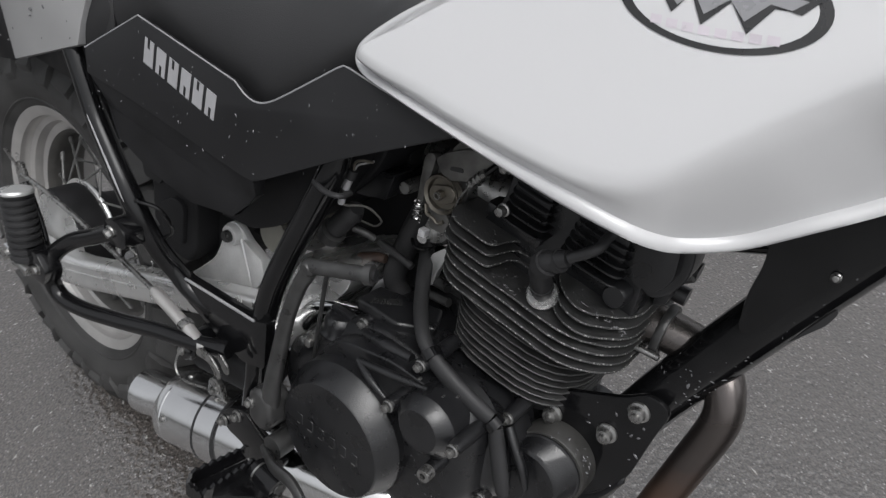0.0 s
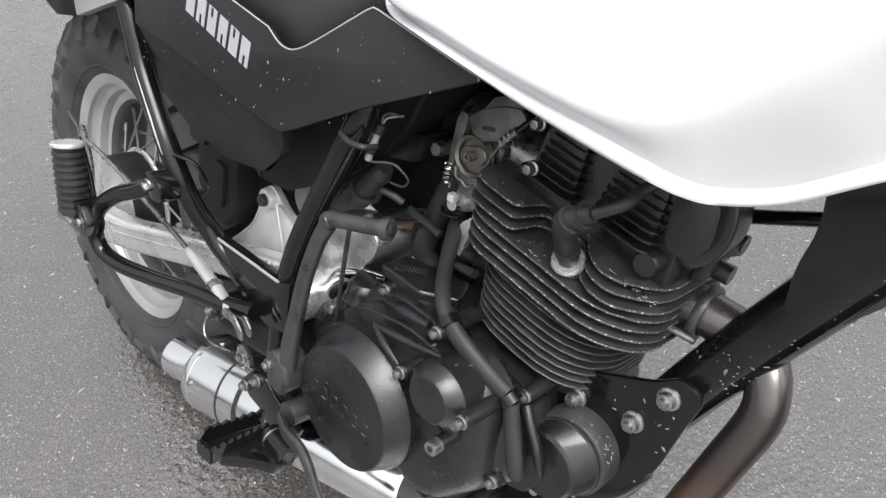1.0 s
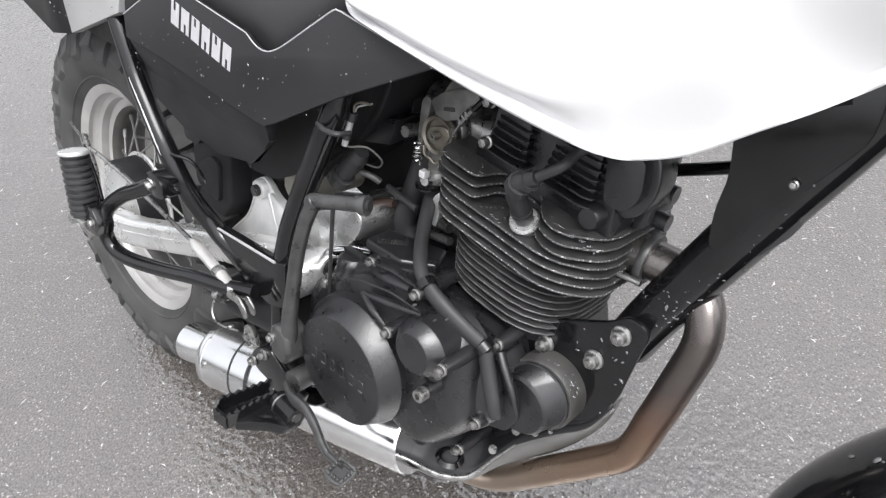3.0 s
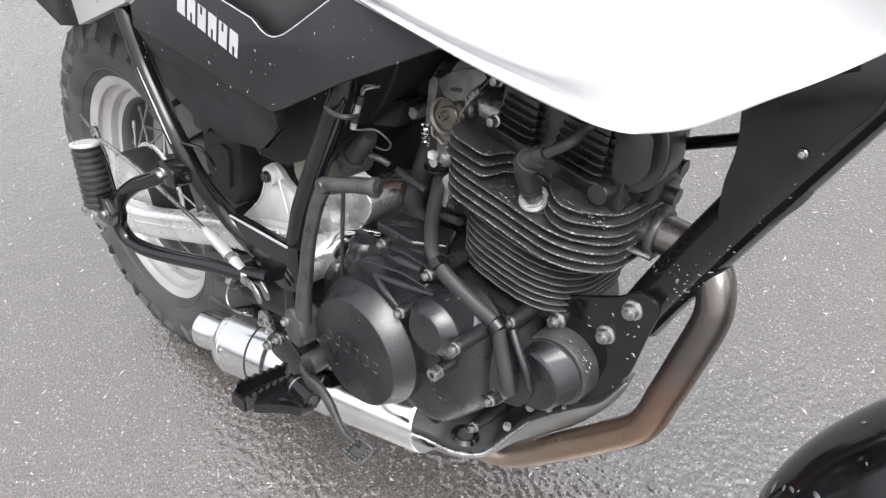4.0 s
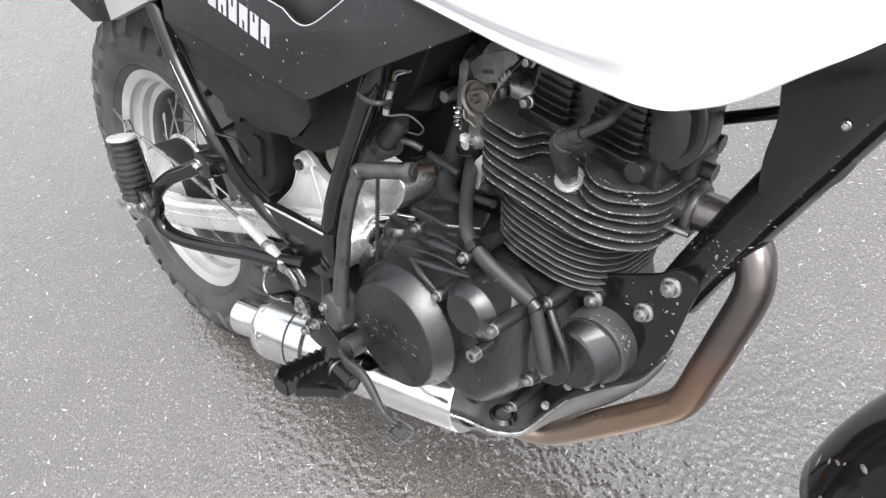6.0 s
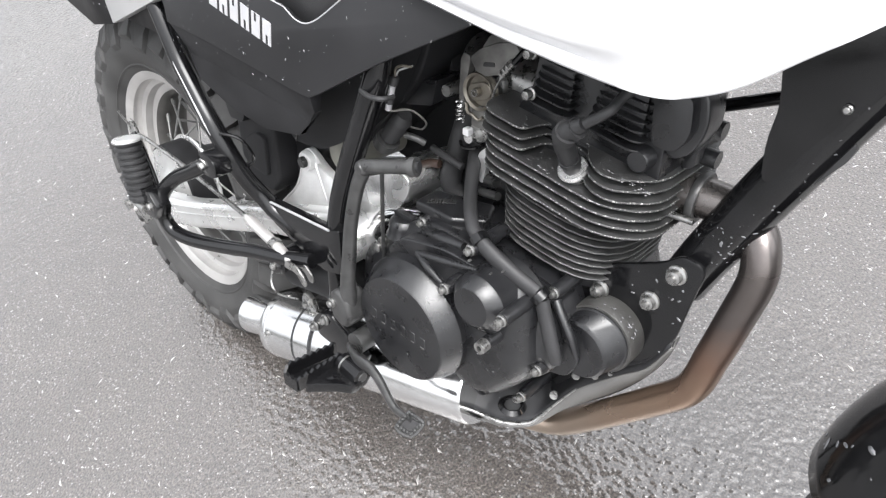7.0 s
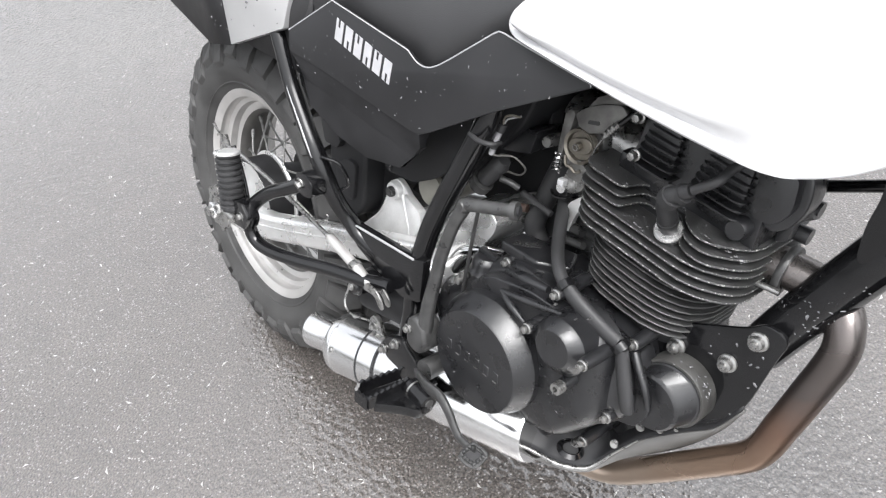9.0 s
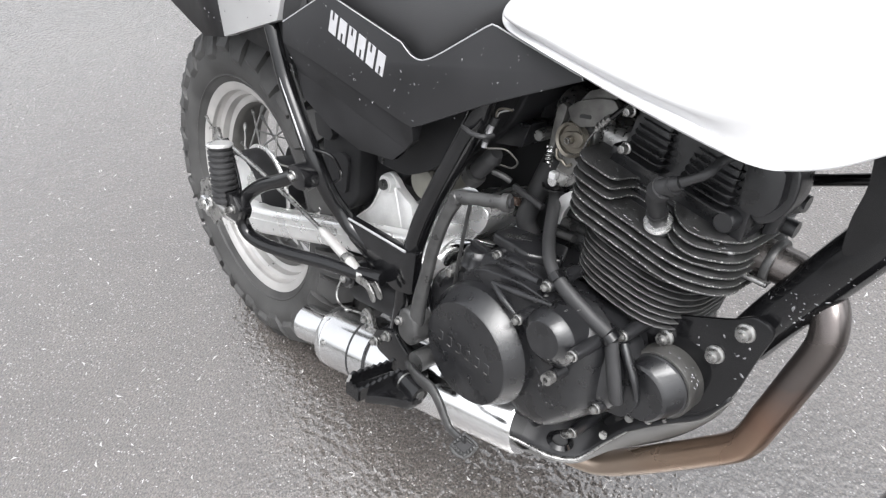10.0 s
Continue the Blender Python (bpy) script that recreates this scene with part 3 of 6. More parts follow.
def loft_y(outlines, w=0.0):
    """Closed (x, z) outlines with equal counts, each at its y, joined into one body."""
    bm = bmesh.new()
    rings = [[bm.verts.new((x, y, z)) for x, z in o] for y, o in outlines]
    k = len(rings[0])
    for a, b in zip(rings, rings[1:]):
        for i in range(k):
            bm.faces.new((a[i], a[(i + 1) % k], b[(i + 1) % k], b[i]))
    bm.faces.new(rings[0])
    bm.faces.new(rings[-1][::-1])
    bmesh.ops.recalc_face_normals(bm, faces=bm.faces)
    if w:
        bevel(bm, w, 2, 25)
    return bm


def shrunk(poly, d):
    """The polygon moved inwards by d towards its middle line."""
    out = []
    n = len(poly)
    area = sum(poly[i - 1][0] * poly[i][1] - poly[i][0] * poly[i - 1][1] for i in range(n))
    s = 1 if area > 0 else -1
    for i in range(n):
        a, b, c = Vector(poly[i - 1]), Vector(poly[i]), Vector(poly[(i + 1) % n])
        u, v = (b - a).normalized(), (c - b).normalized()
        nrm = Vector((-(u.y + v.y), u.x + v.x)) * s
        nrm = nrm.normalized() if nrm.length > 1e-6 else Vector((0, 0))
        out.append(tuple(b + nrm * d))
    return out


def disc(cx, cz, r, n=40, ex=1.0):
    return [(cx + r * ex * math.cos(a), cz + r * math.sin(a)) for a in np.linspace(0, 2 * np.pi, n, endpoint=False)]


def engine():
    outline = round_poly(CASE, 0.02, 4)
    case = part("crankcase", loft_y([(0.13, outline), (-0.052, outline)], 0.004), M_ENGINE, moto, "matt black painted engine crankcase")
    cover = part("clutch_cover", loft_y([(-0.053, shrunk(outline, 0.001)), (-0.068, shrunk(outline, 0.001)), (-0.074, shrunk(outline, 0.005)), (-0.080, shrunk(outline, 0.015)), (-0.083, shrunk(outline, 0.024))]),
                 M_ENGINE, moto, "black right-hand engine cover with bolts")
    # the big round bulge, bevelled round its face
    part("clutch_bulge", loft_y([(-0.066, disc(0.6145, 0.0955, 0.0770, 72)), (-0.1105, disc(0.6160, 0.0962, 0.0733, 72)), (-0.1122, disc(0.6160, 0.0962, 0.0724, 72)), (-0.1302, disc(0.6165, 0.0935, 0.0628, 72)), (-0.1315, disc(0.6165, 0.0935, 0.0614, 72))]), M_ENGINE, cover, "round clutch bulge with a bevelled rim", smooth=20)
    hull = []
    for k in range(48):
        a = 2 * np.pi * k / 48
        d = Vector((math.cos(a), math.sin(a)))
        c, r = max((((0.712, 0.160), 0.037), ((0.706, 0.108), 0.050), ((0.690, 0.080), 0.046)), key=lambda q: Vector(q[0]).dot(d) + q[1])
        hull.append((c[0] + r * d.x, c[1] + r * d.y))
    part("gear_bulge", loft_y([(-0.066, shrunk(hull, -0.008)), (-0.086, shrunk(hull, -0.003)), (-0.096, shrunk(hull, 0.002)), (-0.1015, shrunk(hull, 0.009)), (-0.1035, shrunk(hull, 0.018))]), M_ENGINE, cover, "smaller gear bulge")
    part("oil_bulge", loft_y([(-0.085, disc(0.7075, 0.170, 0.0345)), (-0.1130, disc(0.7086, 0.1728, 0.0318)), (-0.1145, disc(0.7088, 0.1732, 0.0308)), (-0.1255, disc(0.7090, 0.1765, 0.0212)), (-0.1265, disc(0.7090, 0.1765, 0.0200))]), M_ENGINE, cover, smooth=20)
    part("cover_shoulder", slab(round_poly([(0.562, 0.160), (0.592, 0.186), (0.650, 0.200), (0.705, 0.198), (0.738, 0.182), (0.735, 0.13), (0.60, 0.13)], 0.012), -0.078, -0.099, 0.010, 4), M_ENGINE, cover)
    for a, b, r in (((0.600, -0.076, 0.188), (0.662, -0.084, 0.202), 0.0075), ((0.619, -0.106, 0.184), (0.663, -0.1155, 0.174), 0.0042), ((0.619, -0.106, 0.184), (0.697, -0.104, 0.202), 0.0040)):
        part("cover_rib", tube([a, tuple((Vector(a) + Vector(b)) / 2 + Vector((0, -0.002, 0.001))), b], [r * 0.8, r, r * 0.6], 4, 10), M_ENGINE, cover)
    part("filler_cap", lathe([(0, 0.0), (0.013, 0.0), (0.0165, -0.003), (0.018, -0.008), (0.018, -0.016), (0.021, -0.020)], at(0.558, -0.066, 0.181, -90, 0, 0) @ Matrix.Diagonal((1, -1, 1, 1)), 28), M_ENGINE, cover, "round black oil filler cap")
    part("cap_grip", slab(round_poly([(0.544, 0.179), (0.544, 0.187), (0.573, 0.187), (0.573, 0.179)], 0.003), -0.069, -0.062, 0.0015), M_ENGINE, cover)
    for x, y, z in ((0.744, -0.1215, 0.180), (0.7265, -0.122, 0.139), (0.764, -0.0825, 0.103), (0.759, -0.064, 0.188), (0.6795, -0.094, 0.2115), (0.672, -0.1205, 0.1755), (0.591, -0.070, 0.192), (0.737, -0.062, 0.029), (0.775, -0.064, 0.114), (0.696, -0.070, 0.031), (0.660, -0.062, -0.024)):
        part("bolt_boss", lathe([(0, y - 0.0005), (0.0062, y - 0.0005), (0.0070, y + 0.002), (0.0078, y + 0.05)], at(x, 0, z), 18), M_ENGINE, cover)
    bolt = part("cover_bolt", bolt_mesh(0.0052, 0.007), M_ZINC, cover, "zinc cover bolt")
    bolt.matrix_basis = at(0.744, -0.1225, 0.180)
    for x, y, z in ((0.764, -0.083, 0.103), (0.759, -0.0645, 0.188), (0.6795, -0.0945, 0.2115), (0.672, -0.121, 0.1755), (0.591, -0.0705, 0.192), (0.737, -0.0625, 0.029), (0.660, -0.0625, -0.024)):
        again(bolt, cover, at(x, y, z))
    part("hollow_dowel", lathe([(0.003, -0.122), (0.003, -0.131), (0.0062, -0.131), (0.0066, -0.129), (0.0066, -0.109)], at(0.7265, 0, 0.139), 20), M_ZINC, cover, "hollow zinc dowel bolt")
    part("oil_window", lathe([(0, -0.088), (0.008, -0.088), (0.010, -0.0905), (0.012, -0.088), (0.013, -0.07)], at(0.699, 0, 0.036), 20), M_DARKP, cover)
    # raised maker's mark, as plain worn bars along the lower edge of the face
    for k in range(6):
        x = 0.5740 + 0.0150 * k
        part("raised_mark", slab([(x, 0.0885 + 0.0006 * k), (x + 0.0075, 0.0885 + 0.0006 * k), (x + 0.0062, 0.1005 + 0.0006 * k), (x - 0.001, 0.1005 + 0.0006 * k)], -0.1310, -0.1322, 0.0004, 1), M_ENGINE, cover)
        part("worn_mark", slab([(x, 0.0872 + 0.0006 * k), (x + 0.0055, 0.0872 + 0.0006 * k), (x + 0.0055, 0.0883 + 0.0006 * k), (x, 0.0883 + 0.0006 * k)], -0.1311, -0.1324, 0), M_ZINC, cover)
    for x, z, s in ((0.6753, 0.1963, 0.0060), (0.6655, 0.1963, 0.0040), (0.6870, 0.2092, 0.0035), (0.7134, 0.2075, 0.0025), (0.7267, 0.2169, 0.0025), (0.6705, 0.1772, 0.0040), (0.6557, 0.1595, 0.0020)):
        part("paint_chip", slab([(x, z), (x + s, z + 0.001), (x + s * 0.9, z + 0.0025), (x + 0.001, z + 0.002)], -0.1052, -0.1080, 0), M_ZINC, cover)
    # starter housing, its axis across the bike
    part("starter_housing", loft_y([(0.06, disc(0.8000, 0.1410, 0.0345, 48)), (-0.0430, disc(0.7985, 0.1400, 0.0342, 48)), (-0.0440, disc(0.7983, 0.1398, 0.0326, 48)), (-0.0580, disc(0.7900, 0.1320, 0.0318, 48)), (-0.0600, disc(0.7890, 0.1310, 0.0296, 48))]), M_ENGINE, case, "round black starter housing", smooth=22)
    part("starter_band", loft_y([(-0.0150, disc(0.7995, 0.1408, 0.0366, 48)), (-0.0160, disc(0.7995, 0.1408, 0.0372, 48)), (-0.0400, disc(0.7988, 0.1402, 0.0372, 48)), (-0.0412, disc(0.7988, 0.1402, 0.0364, 48))]), M_BAND, case)
    part("starter_ridge", tube([(0.7620, -0.0640, 0.1800), (0.7720, -0.0670, 0.1690), (0.7860, -0.0690, 0.1520), (0.7960, -0.0690, 0.1320)], [0.0050, 0.0048, 0.0044, 0.0030], 6, 10), M_ENGINE, case)
    part("starter_web", slab(round_poly([(0.757, 0.085), (0.757, 0.174), (0.762, 0.174), (0.790, 0.144), (0.796, 0.120), (0.786, 0.096)], 0.006), -0.0635, -0.030, 0.005, 3), M_ENGINE, case)
    # cylinder leaning forwards, its cooling fins square to it
    part("barrel", lean(loft_y_z([(0.185, 0.050), (0.262, 0.052)], 0.733)), M_ENGINE, moto, "black cylinder barrel")
    part("barrel_base", lean(loft_y_z([(0.182, 0.052), (0.189, 0.053), (0.190, 0.052)], 0.733, p=2.9)), M_ENGINE, moto)
    for k in range(8):
        x0, x1, y0 = 0.6600 - 0.0003 * k, 0.7960 + 0.0008 * k, -0.0470 - 0.0003 * k
        fin(0.2010 + 0.0080 * k, [(x0, y0, 0.050), (x1, y0, 0.085), (x1, 0.09, 0.04), (x0, 0.09, 0.04)], 0.0018, M_LOWFIN)
    part("head_core", lean(slab([(0.664, 0.258), (0.664, 0.338), (0.812, 0.338), (0.812, 0.258)], -0.020, 0.075, 0.006)), M_ENGINE, moto)
    XL, XR, YN, YF = 0.6425, 0.8290, -0.0590, 0.100
    for k in range(4):
        fin(0.2688 + 0.0093 * k, [(XL, YN, 0.040), (XR - 0.042, YN, 0.034), (XR - 0.006, YN + 0.034, 0.022), (XR - 0.004, YF, 0.03), (XL, YF, 0.03)])
    for k in range(4, 7):
        d = 0.0012 * (k - 4)
        fin(0.2688 + 0.0093 * k, [(XL + d, YN + d, 0.040), (0.700 - d, YN + d, 0.008), (0.706, -0.024, 0.010), (0.748, -0.024, 0.010), (0.7560 + d, -0.044, 0.012), (0.772 + d, YN + d, 0.014),
                                  (XR - 0.036 - d, YN + d, 0.018), (XR - 0.006 - d, YN + 0.032 + d, 0.020), (XR - 0.004 - d, YF, 0.03), (XL + d, YF, 0.03)])
    head = part("cylinder_head", lean(slab(round_poly([(0.668, 0.322), (0.684, 0.352), (0.690, 0.405), (0.812, 0.405), (0.816, 0.330), (0.816, 0.322)], 0.006), -0.026, 0.085, 0.006, 3)), M_ENGINE, moto, "black cylinder head under the tank")
    for x0, x1, z0, y0, m in ((0.688, 0.734, 0.3460, -0.046, 7), (0.746, 0.802, 0.3470, -0.044, 7)):
        for k in range(m):
            z, d = z0 + 0.0071 * k, 0.0010 * k
            o = [(q[0], q[1]) for q in corners([(x0 + d, y0 + 2 * d, 0.016), (x1 - d * 0.5, y0 + 2 * d, 0.012), (x1 - d * 0.5, 0.02, 0.01), (x0 + d, 0.02, 0.01)])]
            flat = Matrix(((1, 0, 0, 0), (0, 0, 1, 0), (0, 1, 0, 0), (0, 0, 0, 1)))
            part("rocker_fin", lean(slab(o, z, z + 0.0019, 0.0005, 1, flat)), M_ENGINE, head)
        part("rocker_box", lean(slab(round_poly([(x0 + 0.006, z0 - 0.014), (x1 - 0.006, z0 - 0.014), (x1 - 0.006, z0 + 0.056), (x0 + 0.006, z0 + 0.056)], 0.006), y0 + 0.014, 0.02, 0.004)), M_ENGINE, head)
    part("cam_cover", slab(round_poly([(0.806, 0.392), (0.836, 0.396), (0.8420, 0.378), (0.8425, 0.362), (0.8350, 0.343), (0.822, 0.334), (0.812, 0.338)], 0.010), -0.022, 0.008, 0.005, 3), M_ENGINE, head, "square black camshaft end cover")
    part("cam_step", slab(round_poly([(0.800, 0.392), (0.832, 0.392), (0.836, 0.362), (0.826, 0.345), (0.806, 0.345)], 0.008), -0.034, -0.01, 0.004, 2), M_ENGINE, head)
    part("tensioner", slab(round_poly([(0.822, 0.350), (0.836, 0.354), (0.8385, 0.346), (0.831, 0.337), (0.8305, 0.320), (0.820, 0.316)], 0.004), 0.004, 0.018, 0.002), M_ENGINE, head)
    part("tensioner_lug", tube([(0.8320, 0.010, 0.3470), (0.8400, 0.010, 0.3520)], [0.0062, 0.0056], 1, 16), M_KICK, head)
    part("cam_boss", lathe([(0, -0.040), (0.0085, -0.040), (0.0100, -0.038), (0.0115, 0.0)], at(0.801, 0, 0.331), 24), M_ENGINE, head)
    for x, y, z in ((0.838, 0.020, 0.352), (0.836, 0.030, 0.322), (0.828, -0.005, 0.385)):
        part("head_boss", tube([(x - 0.02, y, z), (x + 0.004, y, z)], 0.008, 1, 12), M_ENGINE, head)
    hb = part("head_bolt", bolt_mesh(0.0050, 0.009), M_ZINC, head, "zinc head bolt")
    hb.matrix_basis = at(0.695, -0.044, 0.359)
    again(hb, head, at(0.682, -0.03, 0.388))
    # spark plug, cap and lead
    seat_at = Matrix.Translation((0.7495, -0.0500, 0.3105)) @ (Vector((0.7495, -0.0500, 0.3105)) - Vector((0.7512, -0.0760, 0.3476))).normalized().to_track_quat("Y", "Z").to_matrix().to_4x4()
    plug = part("spark_plug", lathe([(0, 0.0), (0.0120, 0.0), (0.0134, 0.002), (0.0134, 0.0040), (0.0120, 0.0055), (0.010, 0.008), (0.008, 0.02), (0, 0.02)], seat_at, 28), M_ALU, moto, "bright spark plug seat ring")
    part("plug_cap", tube([(0.7495, -0.0500, 0.3105), (0.7503, -0.0617, 0.3272), (0.7509, -0.0721, 0.3420), (0.7564, -0.0790, 0.3544), (0.7721, -0.0800, 0.3667)], [0.0080, 0.0084, 0.0086, 0.0082, 0.0060], 6, 20), M_HOSE, plug, "black rubber plug cap")
    part("cap_rib", tube([(0.7499, -0.0557, 0.3187), (0.7500, -0.0583, 0.3224)], 0.0096, 1, 20), M_HOSE, plug)
    part("cap_collar", tube([(0.7535, -0.0765, 0.3490), (0.7580, -0.0792, 0.3555)], 0.0104, 1, 20), M_HOSE, plug)
    part("cap_ring", tube([(0.7627, -0.0782, 0.3581), (0.7669, -0.0790, 0.3619)], 0.0088, 1, 18), M_HOSE, plug)
    part("plug_lead", tube([(0.7721, -0.0800, 0.3667), (0.7879, -0.0740, 0.3804), (0.7916, -0.0580, 0.3907), (0.820, -0.03, 0.42)], 0.0042, 6, 10), M_HOSE, plug, "ignition lead")


def lean(bm):
    """Tips a piece of the cylinder forwards, towards the front wheel."""
    for v in bm.verts:
        v.co.z -= 0.135 * (v.co.x - 0.735)
    return bm


def corners(pts, n=7):
    """A polygon of (x, y, radius) corners, each rounded by its own radius."""
    out = []
    for i, p in enumerate(pts):
        a, b, c = Vector(pts[i - 1][:2]), Vector(p[:2]), Vector(pts[(i + 1) % len(pts)][:2])
        u, v = a - b, c - b
        k = min(p[2], u.length * 0.48, v.length * 0.48)
        s, e = b + u.normalized() * k, b + v.normalized() * k
        for t in np.linspace(0, 1, n):
            out.append((1 - t) ** 2 * s + 2 * t * (1 - t) * b + t * t * e)
    return out


def loft_y_z(rows, cx=0.741, cy=MID, n=40, p=4.0):
    """A rounded-square column: rows of (height, half width)."""
    bm = bmesh.new()
    rings = []
    for z, h in rows:
        ring = []
        for a in np.linspace(0, 2 * np.pi, n, endpoint=False):
            c, s = math.cos(a), math.sin(a)
            k = h / (abs(c) ** p + abs(s) ** p) ** (1 / p)
            ring.append(bm.verts.new((cx + k * c, cy + k * s, z)))
        rings.append(ring)
    for a, b in zip(rings, rings[1:]):
        for k in range(n):
            bm.faces.new((a[k], a[(k + 1) % n], b[(k + 1) % n], b[k]))
    bm.faces.new(rings[0][::-1])
    bm.faces.new(rings[-1])
    return bm


def fin(z, outline, th=0.0020, edge=M_RIMFIN):
    """One cooling fin: a thin plate over (x, y, radius) corners, its rim slightly uneven and chipped."""
    rng = random.Random(int(z * 1e4))
    base = [tuple(q) for q in corners(outline, 8)]
    ring = []
    for i, q in enumerate(base):
        nx = base[(i + 1) % len(base)]
        m = max(1, int(math.hypot(nx[0] - q[0], nx[1] - q[1]) / 0.006))
        for j in range(m):
            ring.append((q[0] + (nx[0] - q[0]) * j / m + rng.uniform(-0.0002, 0.0002), q[1] + (nx[1] - q[1]) * j / m + rng.uniform(-0.0003, 0.0003)))
    n = len(ring)
    inner = shrunk(ring, 0.0006)
    bm = bmesh.new()
    rows = []
    for off, loop in ((-th / 2, inner), (-th / 2 + 0.0006, ring), (th / 2 - 0.0006, ring), (th / 2, inner)):
        rows.append([bm.verts.new((x, y, z + off)) for x, y in loop])
    for a, b in zip(rows, rows[1:]):
        for k in range(n):
            bm.faces.new((a[k], a[(k + 1) % n], b[(k + 1) % n], b[k])).material_index = 1
    bm.faces.new(rows[0][::-1])
    bm.faces.new(rows[-1])
    ob = part("cooling_fin", lean(bm), M_FIN, moto)
    ob.data.materials.append(edge)


engine()


# ---- exhaust
def exhaust():
    pipe = part("exhaust_header", tube([(0.812, 0.030, 0.284), (0.838, 0.030, 0.2850), (0.868, 0.029, 0.2845), (0.888, 0.022, 0.2785), (0.8990, 0.015, 0.2650), (0.9045, 0.010, 0.2406), (0.899, 0.006, 0.1934),
                                        (0.8933, 0.002, 0.1526), (0.8842, 0.000, 0.1055), (0.855, -0.001, 0.0655), (0.8283, -0.002, 0.0337), (0.7910, -0.003, -0.0100), (0.755, -0.006, -0.045), (0.72, -0.02, -0.05), (0.66, -0.05, -0.04)], [0.0190, 0.0186, 0.0172] + [0.0158] * 12, 8, 24), M_HEADER, moto, "bare steel exhaust header, tinted brown by heat")
    part("port_clamp", lathe([(0.0185, 0.0), (0.0232, 0.0), (0.0240, -0.001), (0.0240, -0.006), (0.0230, -0.0075), (0.0185, -0.0075)], at(0.8300, 0.030, 0.284, 0, 0, 90), 32), M_KICK, pipe, "exhaust port clamp")
    part("port_stud", tube([(0.818, 0.006, 0.271), (0.8420, 0.006, 0.272)], 0.0030, 1, 10), M_ZINC, pipe)
    a0 = Vector((0.271, -0.110, -0.107))
    d = (Vector((0.660, -0.054, -0.018)) - a0).normalized()
    turn = Matrix.Translation(a0) @ d.to_track_quat("Y", "Z").to_matrix().to_4x4()
    muf = part("muffler", lathe([(0.0300, 0.052), (0.0400, 0.054), (0.0462, 0.058), (0.0485, 0.062), (0.0490, 0.070), (0.0490, 0.20), (0.0455, 0.412), (0.0435, 0.415), (0.0, 0.415)], turn, 48), M_CHROME, moto, "short polished steel muffler")
    part("tail_pipe", lathe([(0.024, 0.05), (0.024, -0.010), (0.0275, -0.014), (0.0300, -0.012), (0.0303, 0.0), (0.0290, 0.020), (0.0300, 0.046), (0.0320, 0.055)], turn, 48), M_CHROME, muf, "polished outlet")
    part("end_seam", lathe([(0.0488, 0.070), (0.0496, 0.0715), (0.0496, 0.0735), (0.0488, 0.075)], turn, 48), M_CHROME, muf)
    strap = part("muffler_strap", lathe([(0.0488, 0.136), (0.0512, 0.137), (0.0512, 0.166), (0.0488, 0.167)], turn, 48), M_CHROME, muf, "muffler strap with rubber edging")
    for y in (0.135, 0.168):
        part("strap_rubber", lathe([(0.0486, y - 0.003), (0.0518, y - 0.0015), (0.0518, y + 0.0015), (0.0486, y + 0.003)], turn, 48), M_DECALK, strap)
    for ang, y in ((100, 0.080), (205, 0.080), (240, 0.082), (20, 0.080)):
        p = turn @ Vector((0.0490 * math.cos(radians(ang)), y, 0.0490 * math.sin(radians(ang))))
        n = (p - (turn @ Vector((0, y, 0)))).normalized()
        part("rivet", lathe([(0, -0.003), (0.004, -0.002), (0.005, 0.0)], Matrix.Translation(p) @ n.to_track_quat("-Y", "Z").to_matrix().to_4x4(), 12), M_ZINC, muf)
    ear = part("strap_ear", slab(round_poly([(0.380, -0.042), (0.384, -0.008), (0.392, 0.000), (0.405, -0.004), (0.412, -0.020), (0.418, -0.045)], 0.006), -0.100, -0.093, 0.0015), M_ZINC, muf)
    part("ear_bolt", bolt_mesh(0.0062, 0.007), M_ZINC, ear).matrix_basis = at(0.396, -0.100, -0.018)
    # maker's plate on the can: a dark plate with pale bars, following the round
    for k, (u0, u1, y0, y1, m, lift) in enumerate(((150, 176, 0.172, 0.215, M_DECALK, 0.0003), (153, 160, 0.175, 0.212, M_SILVER, 0.0006), (163, 166, 0.177, 0.208, M_SILVER, 0.0006), (170, 172, 0.177, 0.210, M_SILVER, 0.0006))):
        bm = bmesh.new()
        g = [[bm.verts.new(turn @ Vector(((0.0490 + lift) * math.cos(radians(u)), y, (0.0490 + lift) * math.sin(radians(u))))) for y in np.linspace(y0, y1, 4)] for u in np.linspace(u0, u1, 6)]
        for a, b in zip(g, g[1:]):
            for i in range(3):
                bm.faces.new((a[i], a[i + 1], b[i + 1], b[i]))
        part("maker_plate" if k == 0 else "plate_bar", bm, m, muf)


exhaust()


